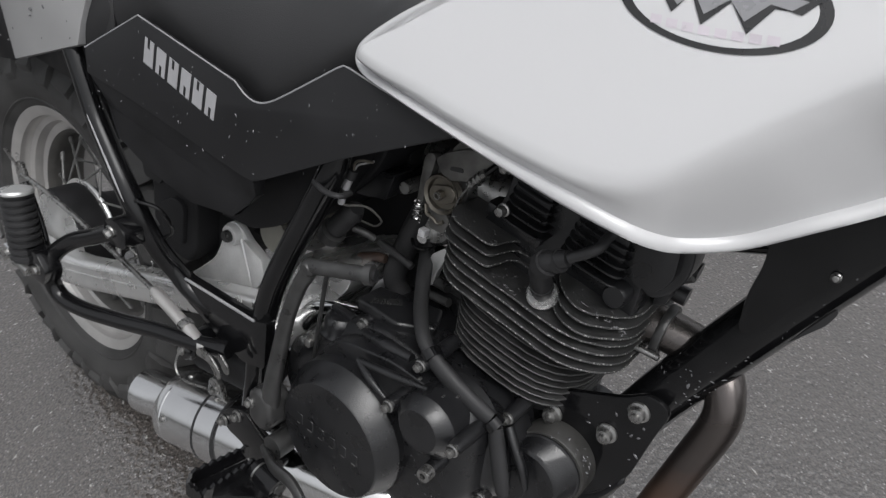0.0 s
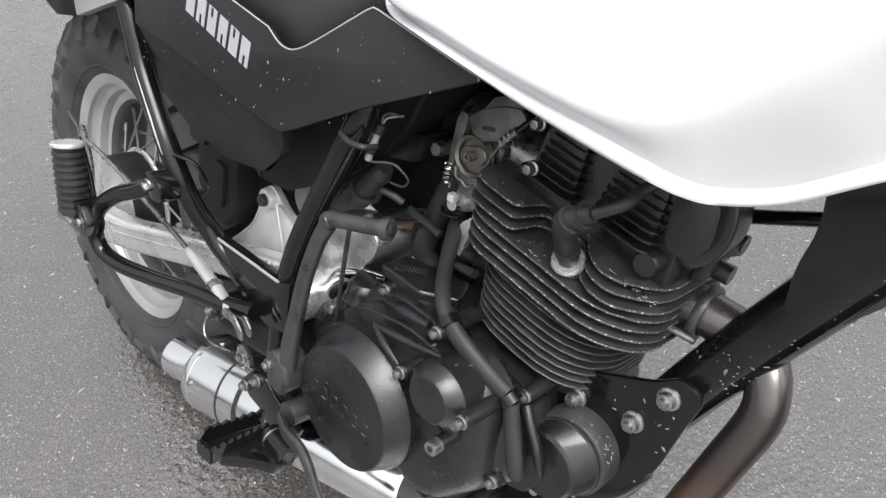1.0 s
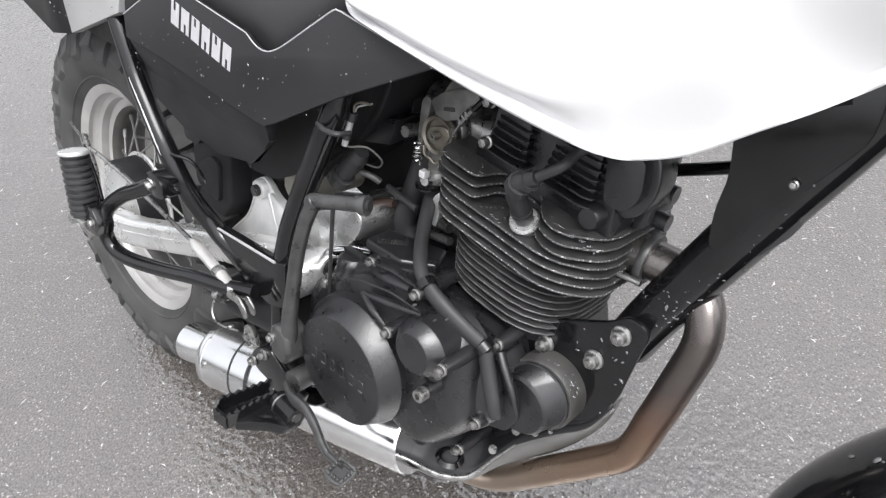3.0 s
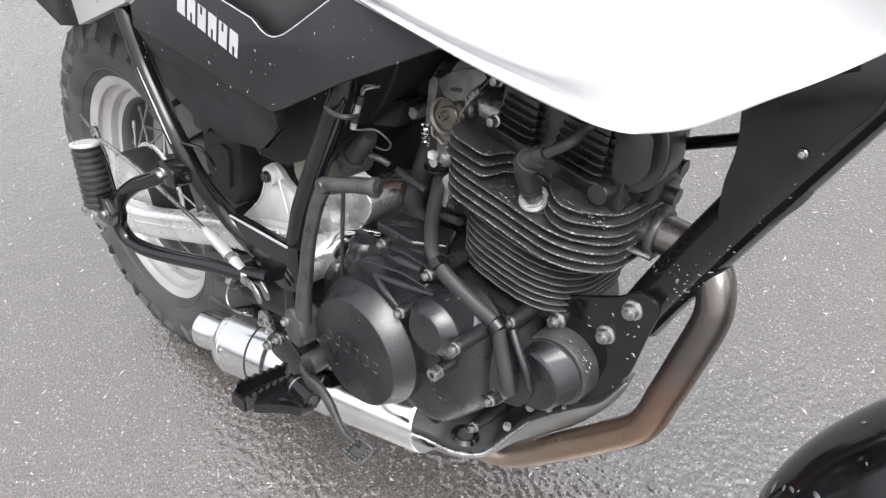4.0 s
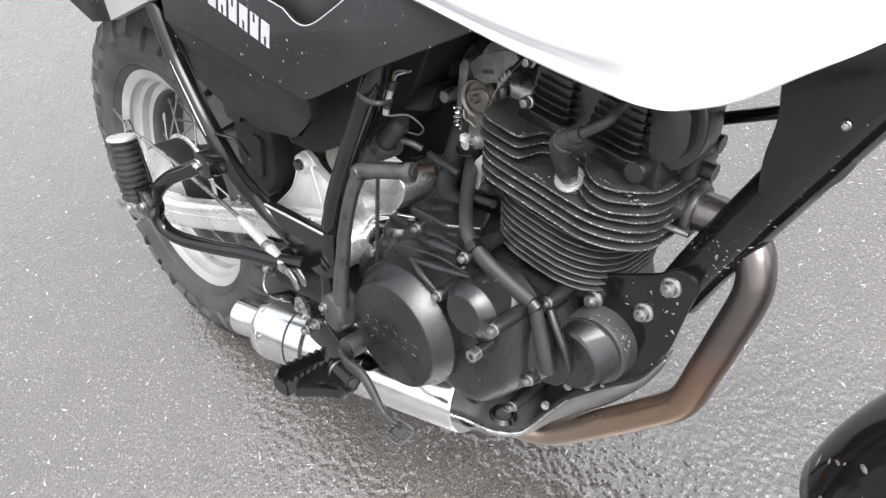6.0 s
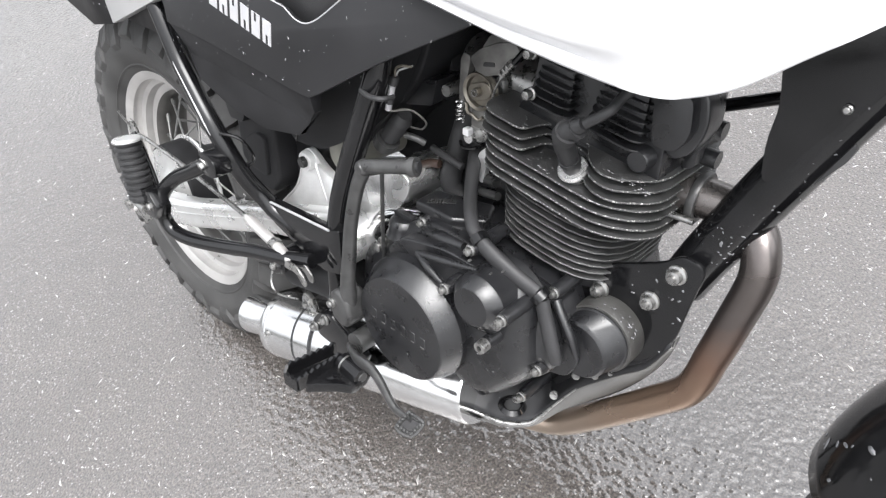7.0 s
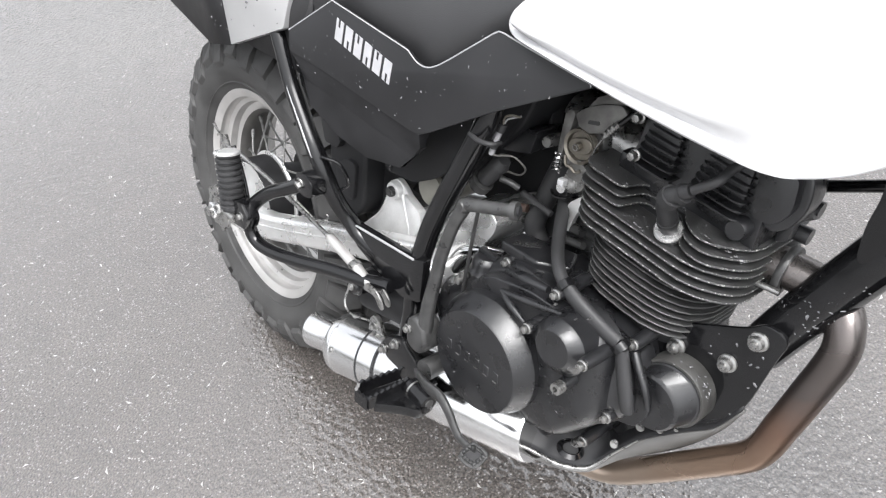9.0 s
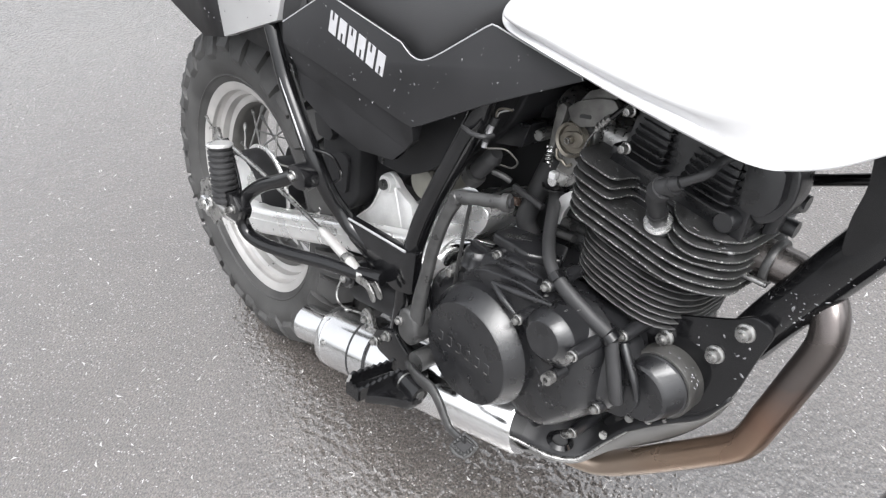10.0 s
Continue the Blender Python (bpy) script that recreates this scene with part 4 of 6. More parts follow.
# ---- belly pan under the engine
def belly_pan():
    rim = [(0.6012, -0.0700, -0.0390), (0.6303, -0.0720, -0.0374), (0.6648, -0.0730, -0.0351), (0.6979, -0.0700, -0.0290), (0.7186, -0.0640, -0.0276), (0.7413, -0.0520, -0.0207), (0.7518, -0.0420, -0.0085), (0.7627, -0.0350, 0.0135), (0.7823, -0.0290, 0.0495), (0.8196, -0.0240, 0.0924), (0.8445, -0.0215, 0.1189), (0.8616, -0.0205, 0.1572)]
    front = [(0.6642, -0.0600, -0.0657), (0.7044, -0.0550, -0.0502), (0.7370, -0.0450, -0.0321), (0.7504, -0.0300, -0.0241), (0.7652, -0.0180, -0.0079), (0.7857, -0.0080, 0.0116), (0.8145, 0.0000, 0.0441), (0.8372, 0.0060, 0.0796), (0.8501, 0.0100, 0.1105), (0.8554, 0.0120, 0.1411)]
    line = curve(rim, 5)
    rows = []
    for p in line:
        k = min(1.0, max(0.0, (0.80 - p.x) / 0.06))
        rows.append([p, p + Vector((-0.002, 0.006, 0.006)), p + Vector((-0.004, 0.020 * k + 0.004, 0.018 * k + 0.005)), p + Vector((-0.010, 0.040 * k + 0.006, 0.046 * k + 0.008))])
    pan = grid_part("belly_pan", rows, M_PANEL, moto, "black belly pan with a bright rolled edge and lightening holes", 0.002)
    part("pan_edge", tube(rim[:9], [0.001, 0.0014, 0.002, 0.0028, 0.0032, 0.0030, 0.0022, 0.0014, 0.001], 6, 12), M_ZINC, pan, "bright rolled edge")
    top, low = curve(rim[3:], 5), curve(front, 5)
    skirt = []
    for i in range(31):
        a, b = top[round(i * (len(top) - 1) / 30)], low[round(i * (len(low) - 1) / 30)]
        skirt.append([a + Vector((0, 0.003, -0.002)), a.lerp(b, 0.4) + Vector((0.002, -0.001, -0.002)), a.lerp(b, 0.8), b + Vector((0, 0.006, 0))])
    grid_part("pan_front", skirt, M_PANALU, pan, "bare aluminium outer skin of the belly pan", 0.002)
    h = part("pan_hole", lathe([(0, -0.0006), (0.0046, -0.0006), (0.0052, 0.0008)], at(0, 0, 0, -45, 0, 0), 18), M_ZINC, pan, "bare-metal rim of a hole")
    h.matrix_basis = at(0.7597, -0.0340, 0.0264)
    for x, y, z, k in ((0.7799, -0.0310, 0.0701, 1.00), (0.7992, -0.0280, 0.0812, 0.85), (0.8143, -0.0265, 0.0933, 0.50)):
        again(h, pan, at(x, y, z) @ Matrix.Diagonal((k, k, k, 1)))
    dm = part("pan_dimple", lathe([(0.0165, 0.0022), (0.0125, -0.0022), (0.0105, -0.0014), (0.009, 0.001)], at(0.7202, -0.0535, -0.0040, -90, 0, 0), 30), M_FRAME, pan, "pressed ring round a bolt")
    part("dimple_bolt", bolt_mesh(0.0055, 0.006), M_ZINC, dm).matrix_basis = at(0.7209, -0.0458, -0.0010, -90, 0, 0)


belly_pan()


# ---- bodywork
def y_panel(x, z):
    """The plane of the side cover."""
    return -0.166 + 0.177 * (x - 0.266) + 0.1 * (z - 0.38)


def side_cover():
    top = [(0.2835, 0.3785), (0.3494, 0.4248)]
    notch = [tuple(q) for q in curve([(0.462, 0.400, 0), (0.476, 0.3912, 0), (0.4885, 0.3892, 0), (0.501, 0.394, 0), (0.515, 0.404, 0)], 4)]
    upper = top + [(q[0], q[1]) for q in notch] + [(0.558, 0.4385), (0.5635, 0.4420), (0.569, 0.4415), (0.600, 0.4345), (0.655, 0.4228), (0.6625, 0.4216), (0.664, 0.4185)]
    lower = [(0.575, 0.370), (0.505, 0.326), (0.492, 0.3195), (0.480, 0.3205)]
    crease = [(0.345, 0.3475), (0.287, 0.3560)]
    face = upper + lower + crease
    cov = part("side_cover", slab(face, lambda x, z: y_panel(x, z) + 0.006, lambda x, z: y_panel(x, z), 0.0012), M_PANEL, moto, "black plastic side cover with pale lettering and raindrops")
    # the facet below the crease, turned inwards
    low = [(0.287, 0.3560), (0.345, 0.3475), (0.480, 0.3205), (0.492, 0.3195), (0.488, 0.300), (0.452, 0.262), (0.40, 0.256), (0.35, 0.268), (0.305, 0.292)]
    part("lower_facet", slab(low, lambda x, z: y_panel(x, z) + 0.012 + (0.36 - z) * 0.12, lambda x, z: y_panel(x, z) + 0.0015 + max(0.0, (0.352 - 0.0) - 0.16 * (x - 0.287) - z) * 0.50, 0.001), M_DARKP, cov)
    edge = [Vector((x, y_panel(x, z) + 0.0004, z + 0.0006)) for x, z in upper]
    part("trim_edge", tube(edge, 0.0007, 1, 6), M_SILVER, cov, "pale trim edge")
    # six slanted pale marks where the maker's name stands
    o, u, v = Vector((0.3600, 0.3985)), Vector((0.0148, -0.0048)), Vector((0.0010, 0.0225))
    for k in range(6):
        a = o + u * k
        q = [a - v * 0.5, a - v * 0.5 + u * 0.74, a + v * 0.5 + u * 0.74, a + v * 0.5]
        q = [tuple(p) for p in q]
        part("pale_mark", slab(q, lambda x, z: y_panel(x, z) - 0.0001, lambda x, z: y_panel(x, z) - 0.0007, 0), M_SILVER, cov, "silver mark")
        c = sum((Vector(p) for p in q), Vector((0, 0))) / 4
        s = [tuple(c + (Vector(p) - c) * 0.42 + Vector((0, -0.0025 if k % 2 else 0.003))) for p in q]
        if k in (0, 1, 3, 5):
            s = [tuple(c + Vector(((p - c).x * 0.22, (p - c).y * 0.36 + (0.0078 if k == 0 else -0.0068)))) for p in map(Vector, q)]
        else:
            s = [tuple(c + Vector(((p - c).x * 0.22, (p - c).y * 0.34 + 0.0074))) for p in map(Vector, q)]
        part("mark_slot", slab(s, lambda x, z: y_panel(x, z) - 0.0005, lambda x, z: y_panel(x, z) - 0.0010, 0), M_PANEL, cov)
    # scratches
    for x, z, dx, dz in ((0.405, 0.372, 0.010, -0.004),):
        part("scratch", tube([(x, y_panel(x, z) - 0.0002, z), (x + dx, y_panel(x + dx, z + dz) - 0.0002, z + dz)], 0.0003, 1, 4), M_FIN, cov)


side_cover()


def seat():
    prof = [(0.270, 0.376), (0.300, 0.402), (0.352, 0.428), (0.410, 0.412), (0.462, 0.4025), (0.488, 0.394), (0.515, 0.4065), (0.552, 0.436), (0.574, 0.454), (0.598, 0.4765), (0.648, 0.520), (0.70, 0.575)]
    rows = []
    for x, z in prof:
        y0 = y_panel(x, z)
        top = 0.50 + 0.16 * max(0, x - 0.55)
        top = max(top, z + 0.02)
        r = [Vector((x, y0 + 0.016, z - 0.03)), Vector((x, y0 + 0.011, z)), Vector((x, y0 + 0.008, z + 0.012)), Vector((x, y0 + 0.010, z + (top - z) * 0.35)), Vector((x, y0 + 0.020, z + (top - z) * 0.65)),
             Vector((x, y0 + 0.042, z + (top - z) * 0.88)), Vector((x, y0 + 0.075, top)), Vector((x, MID, top + 0.004)), Vector((x, MID + 0.10, top - 0.005)), Vector((x, MID + 0.135, z))]
        rows.append(r)
    fine = []
    cols = [curve([r[k] for r in rows], 5) for k in range(len(rows[0]))]
    for i in range(len(cols[0])):
        fine.append([c[i] for c in cols])
    st = grid_part("seat", fine, M_VINYL, moto, "black vinyl motorcycle seat", smooth=60)
    st.modifiers.new("round", "SUBSURF").render_levels = 2


seat()


def tank():
    lip = [(0.628, -0.088, 0.5105), (0.594, -0.092, 0.485), (0.569, -0.0955, 0.4595), (0.5765, -0.1, 0.4425), (0.6179, -0.1064, 0.4369), (0.6633, -0.1096, 0.4314), (0.713, -0.1108, 0.4249), (0.7665, -0.1115, 0.4189), (0.8055, -0.1051, 0.4132), (0.826, -0.0923, 0.4082), (0.8425, -0.0776, 0.4075), (0.87, -0.0611, 0.4178), (0.9026, -0.0521, 0.4436), (0.9285, -0.0396, 0.4639), (0.9586, -0.0266, 0.4912), (1.0105, -0.032, 0.542), (1.05, -0.024, 0.602)]
    crease = [(0.636, 0.507), (0.604, 0.4795), (0.578, 0.458), (0.596, 0.4515), (0.6405, 0.4488), (0.6819, 0.4441), (0.7291, 0.441), (0.7708, 0.4403), (0.7986, 0.4452), (0.8178, 0.456), (0.829, 0.4667), (0.8414, 0.48), (0.8527, 0.4937), (0.8676, 0.5099), (0.8858, 0.5276), (0.9102, 0.5485), (0.9357, 0.5695)]
    top = [(0.715, 0.566), (0.718, 0.582), (0.720, 0.597), (0.722, 0.612), (0.726, 0.625), (0.733, 0.637), (0.742, 0.646), (0.753, 0.652), (0.768, 0.656), (0.785, 0.658), (0.80, 0.659), (0.82, 0.660), (0.845, 0.66), (0.87, 0.66), (0.895, 0.66), (0.94, 0.66), (0.98, 0.66)]

    def y_side(x, z):
        d = z - 0.448
        return -0.117 + 0.42 * d + 0.6 * max(0.0, x - 0.90) ** 2

    rows = []
    for (lx, ly, lz), (cx, cz), (tx, tz) in zip(lip, crease, top):
        L, C = Vector((lx, ly, lz)), Vector((cx, y_side(cx, cz), cz))
        d = (C - L)
        d.y = 0
        d = d.normalized()
        r = [L + Vector((0, 0.016, 0.004)), L + Vector((0, 0.004, -0.0005)), L + Vector((0, -0.0030, 0)), L + Vector((0, -0.0045, 0)) + d * 0.0025, L + Vector((0, -0.0030, 0)) + d * 0.0075, L + d * 0.0095]
        base = L + d * 0.0100
        for t, bul in ((0.25, 0.0), (0.5, 0.0004), (0.74, 0.0006)):
            r.append(base.lerp(C, t) + Vector((0, -bul, 0)))
        nx, nz = cx + (tx - cx) * 0.05, cz + (tz - cz) * 0.05
        r.append(C.lerp((r[-1] + Vector((nx, y_side(nx, nz), nz))) / 2, 0.42))
        for t in (0.05, 0.2, 0.36, 0.55, 0.75, 0.9):
            x, z = cx + (tx - cx) * t, cz + (tz - cz) * t
            r.append(Vector((x, y_side(x, z), z)))
        ty = y_side(tx, tz)
        r += [Vector((tx, ty + 0.007, tz + 0.004)), Vector((tx, ty + 0.016, tz + 0.008)), Vector((tx, MID, tz + 0.012)), Vector((tx, MID * 2 - ty, tz)), Vector((cx, MID * 2 - C.y, cz + 0.02)), Vector((lx, MID * 2 - ly - 0.03, lz + 0.05))]
        rows.append(r)
    cols = [curve([r[k] for r in rows], 6) for k in range(len(rows[0]))]
    fine = [[c[i] for c in cols] for i in range(len(cols[0]))]
    tk = grid_part("fuel_tank", fine, M_WHITE, moto, "glossy white steel fuel tank with a dark oval badge", smooth=60)
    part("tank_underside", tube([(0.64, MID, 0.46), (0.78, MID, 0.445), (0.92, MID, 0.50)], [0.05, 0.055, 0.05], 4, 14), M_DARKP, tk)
    # oval badge laid on the tank's side: dark ring, pale ground, grey zigzag, pale bars
    O, A, B = Vector((0.8059, 0.5516)), Vector((0.0576, 0.0056)), Vector((-0.0086, 0.0250))

    def patch(name, pts, lift, m, label=""):
        bm = bmesh.new()
        vs = []
        for s, t in pts:
            q = O + A * s + B * t
            vs.append(bm.verts.new((q.x, y_side(q.x, q.y) - lift, q.y)))
        f = bm.faces.new(vs)
        bmesh.ops.triangulate(bm, faces=[f])
        part(name, bm, m, tk, label, smooth=0)

    def oval(name, k, lift, m, label=""):
        bm = bmesh.new()
        n, rings = 48, []
        for rr in (k, k * 0.75, k * 0.5, k * 0.25):
            ring = []
            for a in np.linspace(0, 2 * np.pi, n, endpoint=False):
                q = O + A * (rr * math.cos(a)) + B * (rr * math.sin(a))
                ring.append(bm.verts.new((q.x, y_side(q.x, q.y) - lift, q.y)))
            rings.append(ring)
        for a, b in zip(rings, rings[1:]):
            for i in range(n):
                bm.faces.new((a[i], a[(i + 1) % n], b[(i + 1) % n], b[i]))
        bm.faces.new(rings[-1])
        part(name, bm, m, tk, label)

    oval("badge_ring", 1.0, 0.0006, M_DECALK, "black oval badge ring")
    oval("badge_ground", 0.88, 0.0010, M_WHITE)
    patch("badge_field", [(-0.80, 0.22), (-0.55, 0.66), (0.0, 0.84), (0.5, 0.7), (0.83, 0.2), (0.6, -0.02), (-0.5, 0.05)], 0.0013, M_DECALK)
    zig = [(-0.72, 0.52), (-0.30, 0.66), (0.84, 0.22), (0.70, -0.02), (0.50, 0.05), (0.28, -0.42), (0.12, 0.02), (-0.12, -0.40), (-0.24, 0.06), (-0.40, -0.28), (-0.56, 0.12)]
    patch("badge_outline", [(s * 1.06, t * 1.25 - 0.03) for s, t in zig], 0.0017, M_DECALK)
    patch("badge_zigzag", [(s * 0.94, t * 0.84 + 0.02) for s, t in zig], 0.0021, M_DECALG, "grey zigzag mark")
    for k in range(8):
        s = -0.62 + 0.158 * k
        t = -0.47 - 0.16 * math.sqrt(max(0.0, 1 - (s / 0.75) ** 2))
        patch("badge_bar", [(s, t - 0.09), (s + 0.11, t - 0.09), (s + 0.11, t + 0.09), (s, t + 0.09)], 0.0014, M_DECALL)


tank()


def rear_fender():
    side = [(0.1285, 0.3205), (0.2705, 0.3770), (0.276, 0.40), (0.30, 0.47), (0.05, 0.47), (0.098, 0.40)]
    fd = part("tail_cowl", slab(side, lambda x, z: -0.15, lambda x, z: -0.163 + 0.12 * max(0, z - 0.38), 0.002), M_GREYP, moto, "grey plastic tail cowl beaded with rain")
    grid_part("cowl_rear", [[(0.1275, -0.1615, 0.3195), (0.062, -0.160, 0.3045), (-0.082, -0.158, 0.333), (-0.22, -0.15, 0.36)], [(0.0975, -0.160, 0.40), (0.02, -0.158, 0.40), (-0.09, -0.155, 0.41), (-0.22, -0.148, 0.43)],
                            [(0.05, -0.152, 0.47), (0.0, -0.145, 0.48), (-0.08, -0.13, 0.48), (-0.20, -0.11, 0.49)]], M_PANEL, fd, "darker rear half of the cowl", 0.004)
    grid_part("inner_fender", [[(x, y, z - 0.3 * abs(y) ** 1.5) for y in np.linspace(-0.148, 0.148, 9)] for x, z in ((-0.24, 0.37), (-0.1, 0.375), (0.06, 0.372), (0.2, 0.395), (0.29, 0.40))], M_DARKP, fd, "black inner mudguard", 0.003)
    grid_part("fender_wall", [[(x, -0.146, z) for x in (0.135, 0.20, 0.27, 0.31)] for z in (0.325, 0.36, 0.45)], M_DARKP, fd, "", 0.003)


rear_fender()


def airbox():
    ab = part("airbox", slab(round_poly([(0.26, 0.110), (0.30, 0.305), (0.44, 0.315), (0.53, 0.40), (0.58, 0.40), (0.555, 0.33), (0.495, 0.262), (0.445, 0.215), (0.385, 0.196), (0.352, 0.150), (0.330, 0.100)], 0.02), -0.042, 0.09, 0.012, 3), M_DARKP, moto, "black moulded air filter box")
    part("airbox_flank", slab(round_poly([(0.370, 0.215), (0.362, 0.300), (0.47, 0.310), (0.545, 0.38), (0.565, 0.375), (0.53, 0.300), (0.470, 0.245), (0.43, 0.222)], 0.014), -0.078, -0.03, 0.008, 3), M_DARKP, ab)
    part("airbox_lid", slab(round_poly([(0.236, 0.236), (0.238, 0.124), (0.262, 0.113), (0.310, 0.113), (0.324, 0.136), (0.325, 0.226), (0.264, 0.241)], 0.010), -0.075, -0.035, 0.006, 3), M_DARKP, ab, "dark grey moulded flap")
    part("lid_step", slab(round_poly([(0.262, 0.180), (0.266, 0.142), (0.306, 0.138), (0.310, 0.196), (0.290, 0.199)], 0.008), -0.081, -0.070, 0.004, 3), M_DARKP, ab)
    part("battery_cover", slab(round_poly([(0.2294, 0.2364), (0.2636, 0.2387), (0.2779, 0.2192), (0.2698, 0.2076), (0.2396, 0.2062)], 0.004), -0.085, -0.060, 0.004, 3), M_PANEL, ab)
    part("drain_seam", tube([(0.385, -0.080, 0.285), (0.388, -0.082, 0.245), (0.384, -0.080, 0.220)], 0.0014, 4, 6), M_KICK, ab)
    part("pale_duct", tube([(0.43, -0.050, 0.205), (0.43, 0.04, 0.205)], 0.022, 1, 20), M_DUCT, ab, "pale duct end")
    part("latch_hook", tube([(0.332, -0.150, 0.232), (0.345, -0.152, 0.238), (0.360, -0.140, 0.232), (0.362, -0.128, 0.205), (0.350, -0.130, 0.190)], 0.0022, 5, 8), M_FRAME, ab)
    part("shock_body", tube([(0.36, 0.0, 0.18), (0.47, 0.0, 0.30), (0.56, 0.0, 0.40)], 0.028, 2, 18), M_DARKP, moto, "black rear shock absorber")


airbox()


# ---- passenger peg on its looped hanger
def passenger_peg():
    hg = part("peg_hanger", tube([(0.331, -0.150, 0.200), (0.322, -0.160, 0.197), (0.285, -0.170, 0.174), (0.245, -0.179, 0.150), (0.214, -0.187, 0.119), (0.203, -0.190, 0.088), (0.214, -0.187, 0.062), (0.245, -0.179, 0.056),
                                  (0.300, -0.163, 0.063), (0.360, -0.148, 0.077), (0.415, -0.136, 0.088), (0.455, -0.124, 0.098)], 0.0098, 8, 16), M_FRAME, moto, "looped gloss black passenger peg hanger")
    part("hanger_bolt", bolt_mesh(0.0068, 0.008), M_ZINC, hg).matrix_basis = at(0.318, -0.170, 0.196, 20, 0, 0)
    part("hanger_ear", slab(round_poly([(0.304, 0.182), (0.306, 0.206), (0.325, 0.214), (0.345, 0.206), (0.345, 0.186), (0.325, 0.180)], 0.006), -0.172, -0.150, 0.003), M_FRAME, hg)
    part("clevis", slab(round_poly([(0.184, 0.084), (0.184, 0.122), (0.218, 0.130), (0.236, 0.112), (0.226, 0.090)], 0.006), -0.208, -0.188, 0.003), M_FRAME, hg)
    part("clevis_bolt", bolt_mesh(0.0062, 0.007), M_ZINC, hg).matrix_basis = at(0.216, -0.206, 0.108)
    a, b = Vector((0.183, -0.203, 0.102)), Vector((0.168, -0.199, 0.183))
    d = (b - a).normalized()
    turn = Matrix.Translation(a) @ d.to_track_quat("Y", "Z").to_matrix().to_4x4()
    prof = [(0.0, 0.0), (0.0150, 0.0)]
    for k in range(9):
        y = 0.003 + k * 0.0085
        prof += [(0.0150, y), (0.0178, y + 0.0013), (0.0178, y + 0.0053), (0.0150, y + 0.0065)]
    prof += [(0.0172, 0.0805), (0.0180, 0.083), (0.0, 0.083)]
    pg = part("passenger_peg", lathe(prof, turn, 28), M_HOSE, moto, "folded-up ribbed rubber passenger footpeg")
    part("peg_cap", lathe([(0.0184, 0.0825), (0.0188, 0.085), (0.0170, 0.0870), (0.0, 0.0875)], turn, 28), M_ALU, pg, "bright round end cap")
    part("peg_pin", tube([(0.170, -0.212, 0.100), (0.205, -0.212, 0.100)], 0.0055, 1, 12), M_ZINC, pg)
    # brake cable, its adjuster sleeve and clevis
    rod = part("brake_cable", tube([(0.005, -0.128, 0.118), (0.06, -0.130, 0.124), (0.14, -0.128, 0.119), (0.202, -0.127, 0.112), (0.325, -0.127, 0.100)], 0.0032, 6, 10), M_ZINC, moto, "rear brake cable with its bright adjuster")
    part("adjuster", tube([(0.318, -0.127, 0.101), (0.330, -0.1275, 0.0995), (0.384, -0.132, 0.0945)], [0.0060, 0.0074, 0.0070], 3, 16), M_RIM, rod)
    part("adjuster_nut", tube([(0.384, -0.132, 0.0945), (0.394, -0.133, 0.094)], 0.0092, 1, 6), M_ZINC, rod)
    part("adjuster_end", tube([(0.394, -0.133, 0.094), (0.432, -0.138, 0.0905)], [0.0072, 0.0064], 1, 14), M_RIM, rod)
    for dy in (-0.0055, 0.0050):
        part("clevis_fork", slab(round_poly([(0.424, 0.084), (0.430, 0.098), (0.450, 0.099), (0.468, 0.086), (0.468, 0.076), (0.461, 0.074), (0.449, 0.088)], 0.006), -0.139 + dy - 0.0013, -0.139 + dy + 0.0013, 0.001), M_ZINC, rod)
    part("brake_lever", slab(round_poly([(-0.02, 0.128), (0.0, 0.134), (0.02, 0.085), (0.02, 0.05), (-0.01, 0.05)], 0.006), -0.126, -0.120, 0.0015), M_ZINC, rod)
    for k, (dx, dz) in enumerate(((-0.022, 0.020), (-0.014, 0.024), (0.002, 0.016))):
        part("frayed_wire", tube([(-0.005, -0.128, 0.126), (-0.005 + dx * 0.6, -0.130, 0.126 + dz * 0.4), (-0.005 + dx, -0.133, 0.126 + dz)], 0.0009, 4, 5), M_ZINC, rod)
    part("peg_spring", tube([(0.154, -0.182, 0.186), (0.161, -0.181, 0.176), (0.169, -0.180, 0.156), (0.178, -0.180, 0.136), (0.187, -0.181, 0.114)], 0.0028, 6, 10), M_FRAME, rod)
    part("peg_spring", tube([(0.143, -0.182, 0.180), (0.152, -0.181, 0.170), (0.160, -0.180, 0.150), (0.169, -0.180, 0.130), (0.178, -0.181, 0.108)], 0.0024, 6, 10), M_FRAME, rod)
    part("return_spring", tube([(0.272 + 0.004 * math.cos(a), -0.104 + 0.004 * math.sin(a), 0.082 + 0.0016 * a) for a in np.arange(0, 15, 0.7)], 0.0010, 1, 5), M_ZINC, rod)
    ms = part("switch_boss", lathe([(0, -0.146), (0.0105, -0.146), (0.0120, -0.1445), (0.0125, -0.141), (0.015, -0.139), (0.016, -0.11)], at(0.400, 0, 0.073), 24), M_FRAME, moto)
    part("switch_bolt", bolt_mesh(0.0045, 0.004), M_ZINC, ms).matrix_basis = at(0.400, -0.146, 0.073)
    part("tool_tube", tube([(0.375, -0.085, 0.035), (0.47, -0.08, 0.055)], 0.034, 2, 20), M_DARKP, moto, "black cylinder behind the brake lever")
    part("lower_wire", tube([(0.372, -0.125, 0.060), (0.374, -0.138, 0.030), (0.392, -0.14, 0.020), (0.43, -0.135, 0.03)], 0.0014, 6, 6), M_ZINC, moto)


passenger_peg()


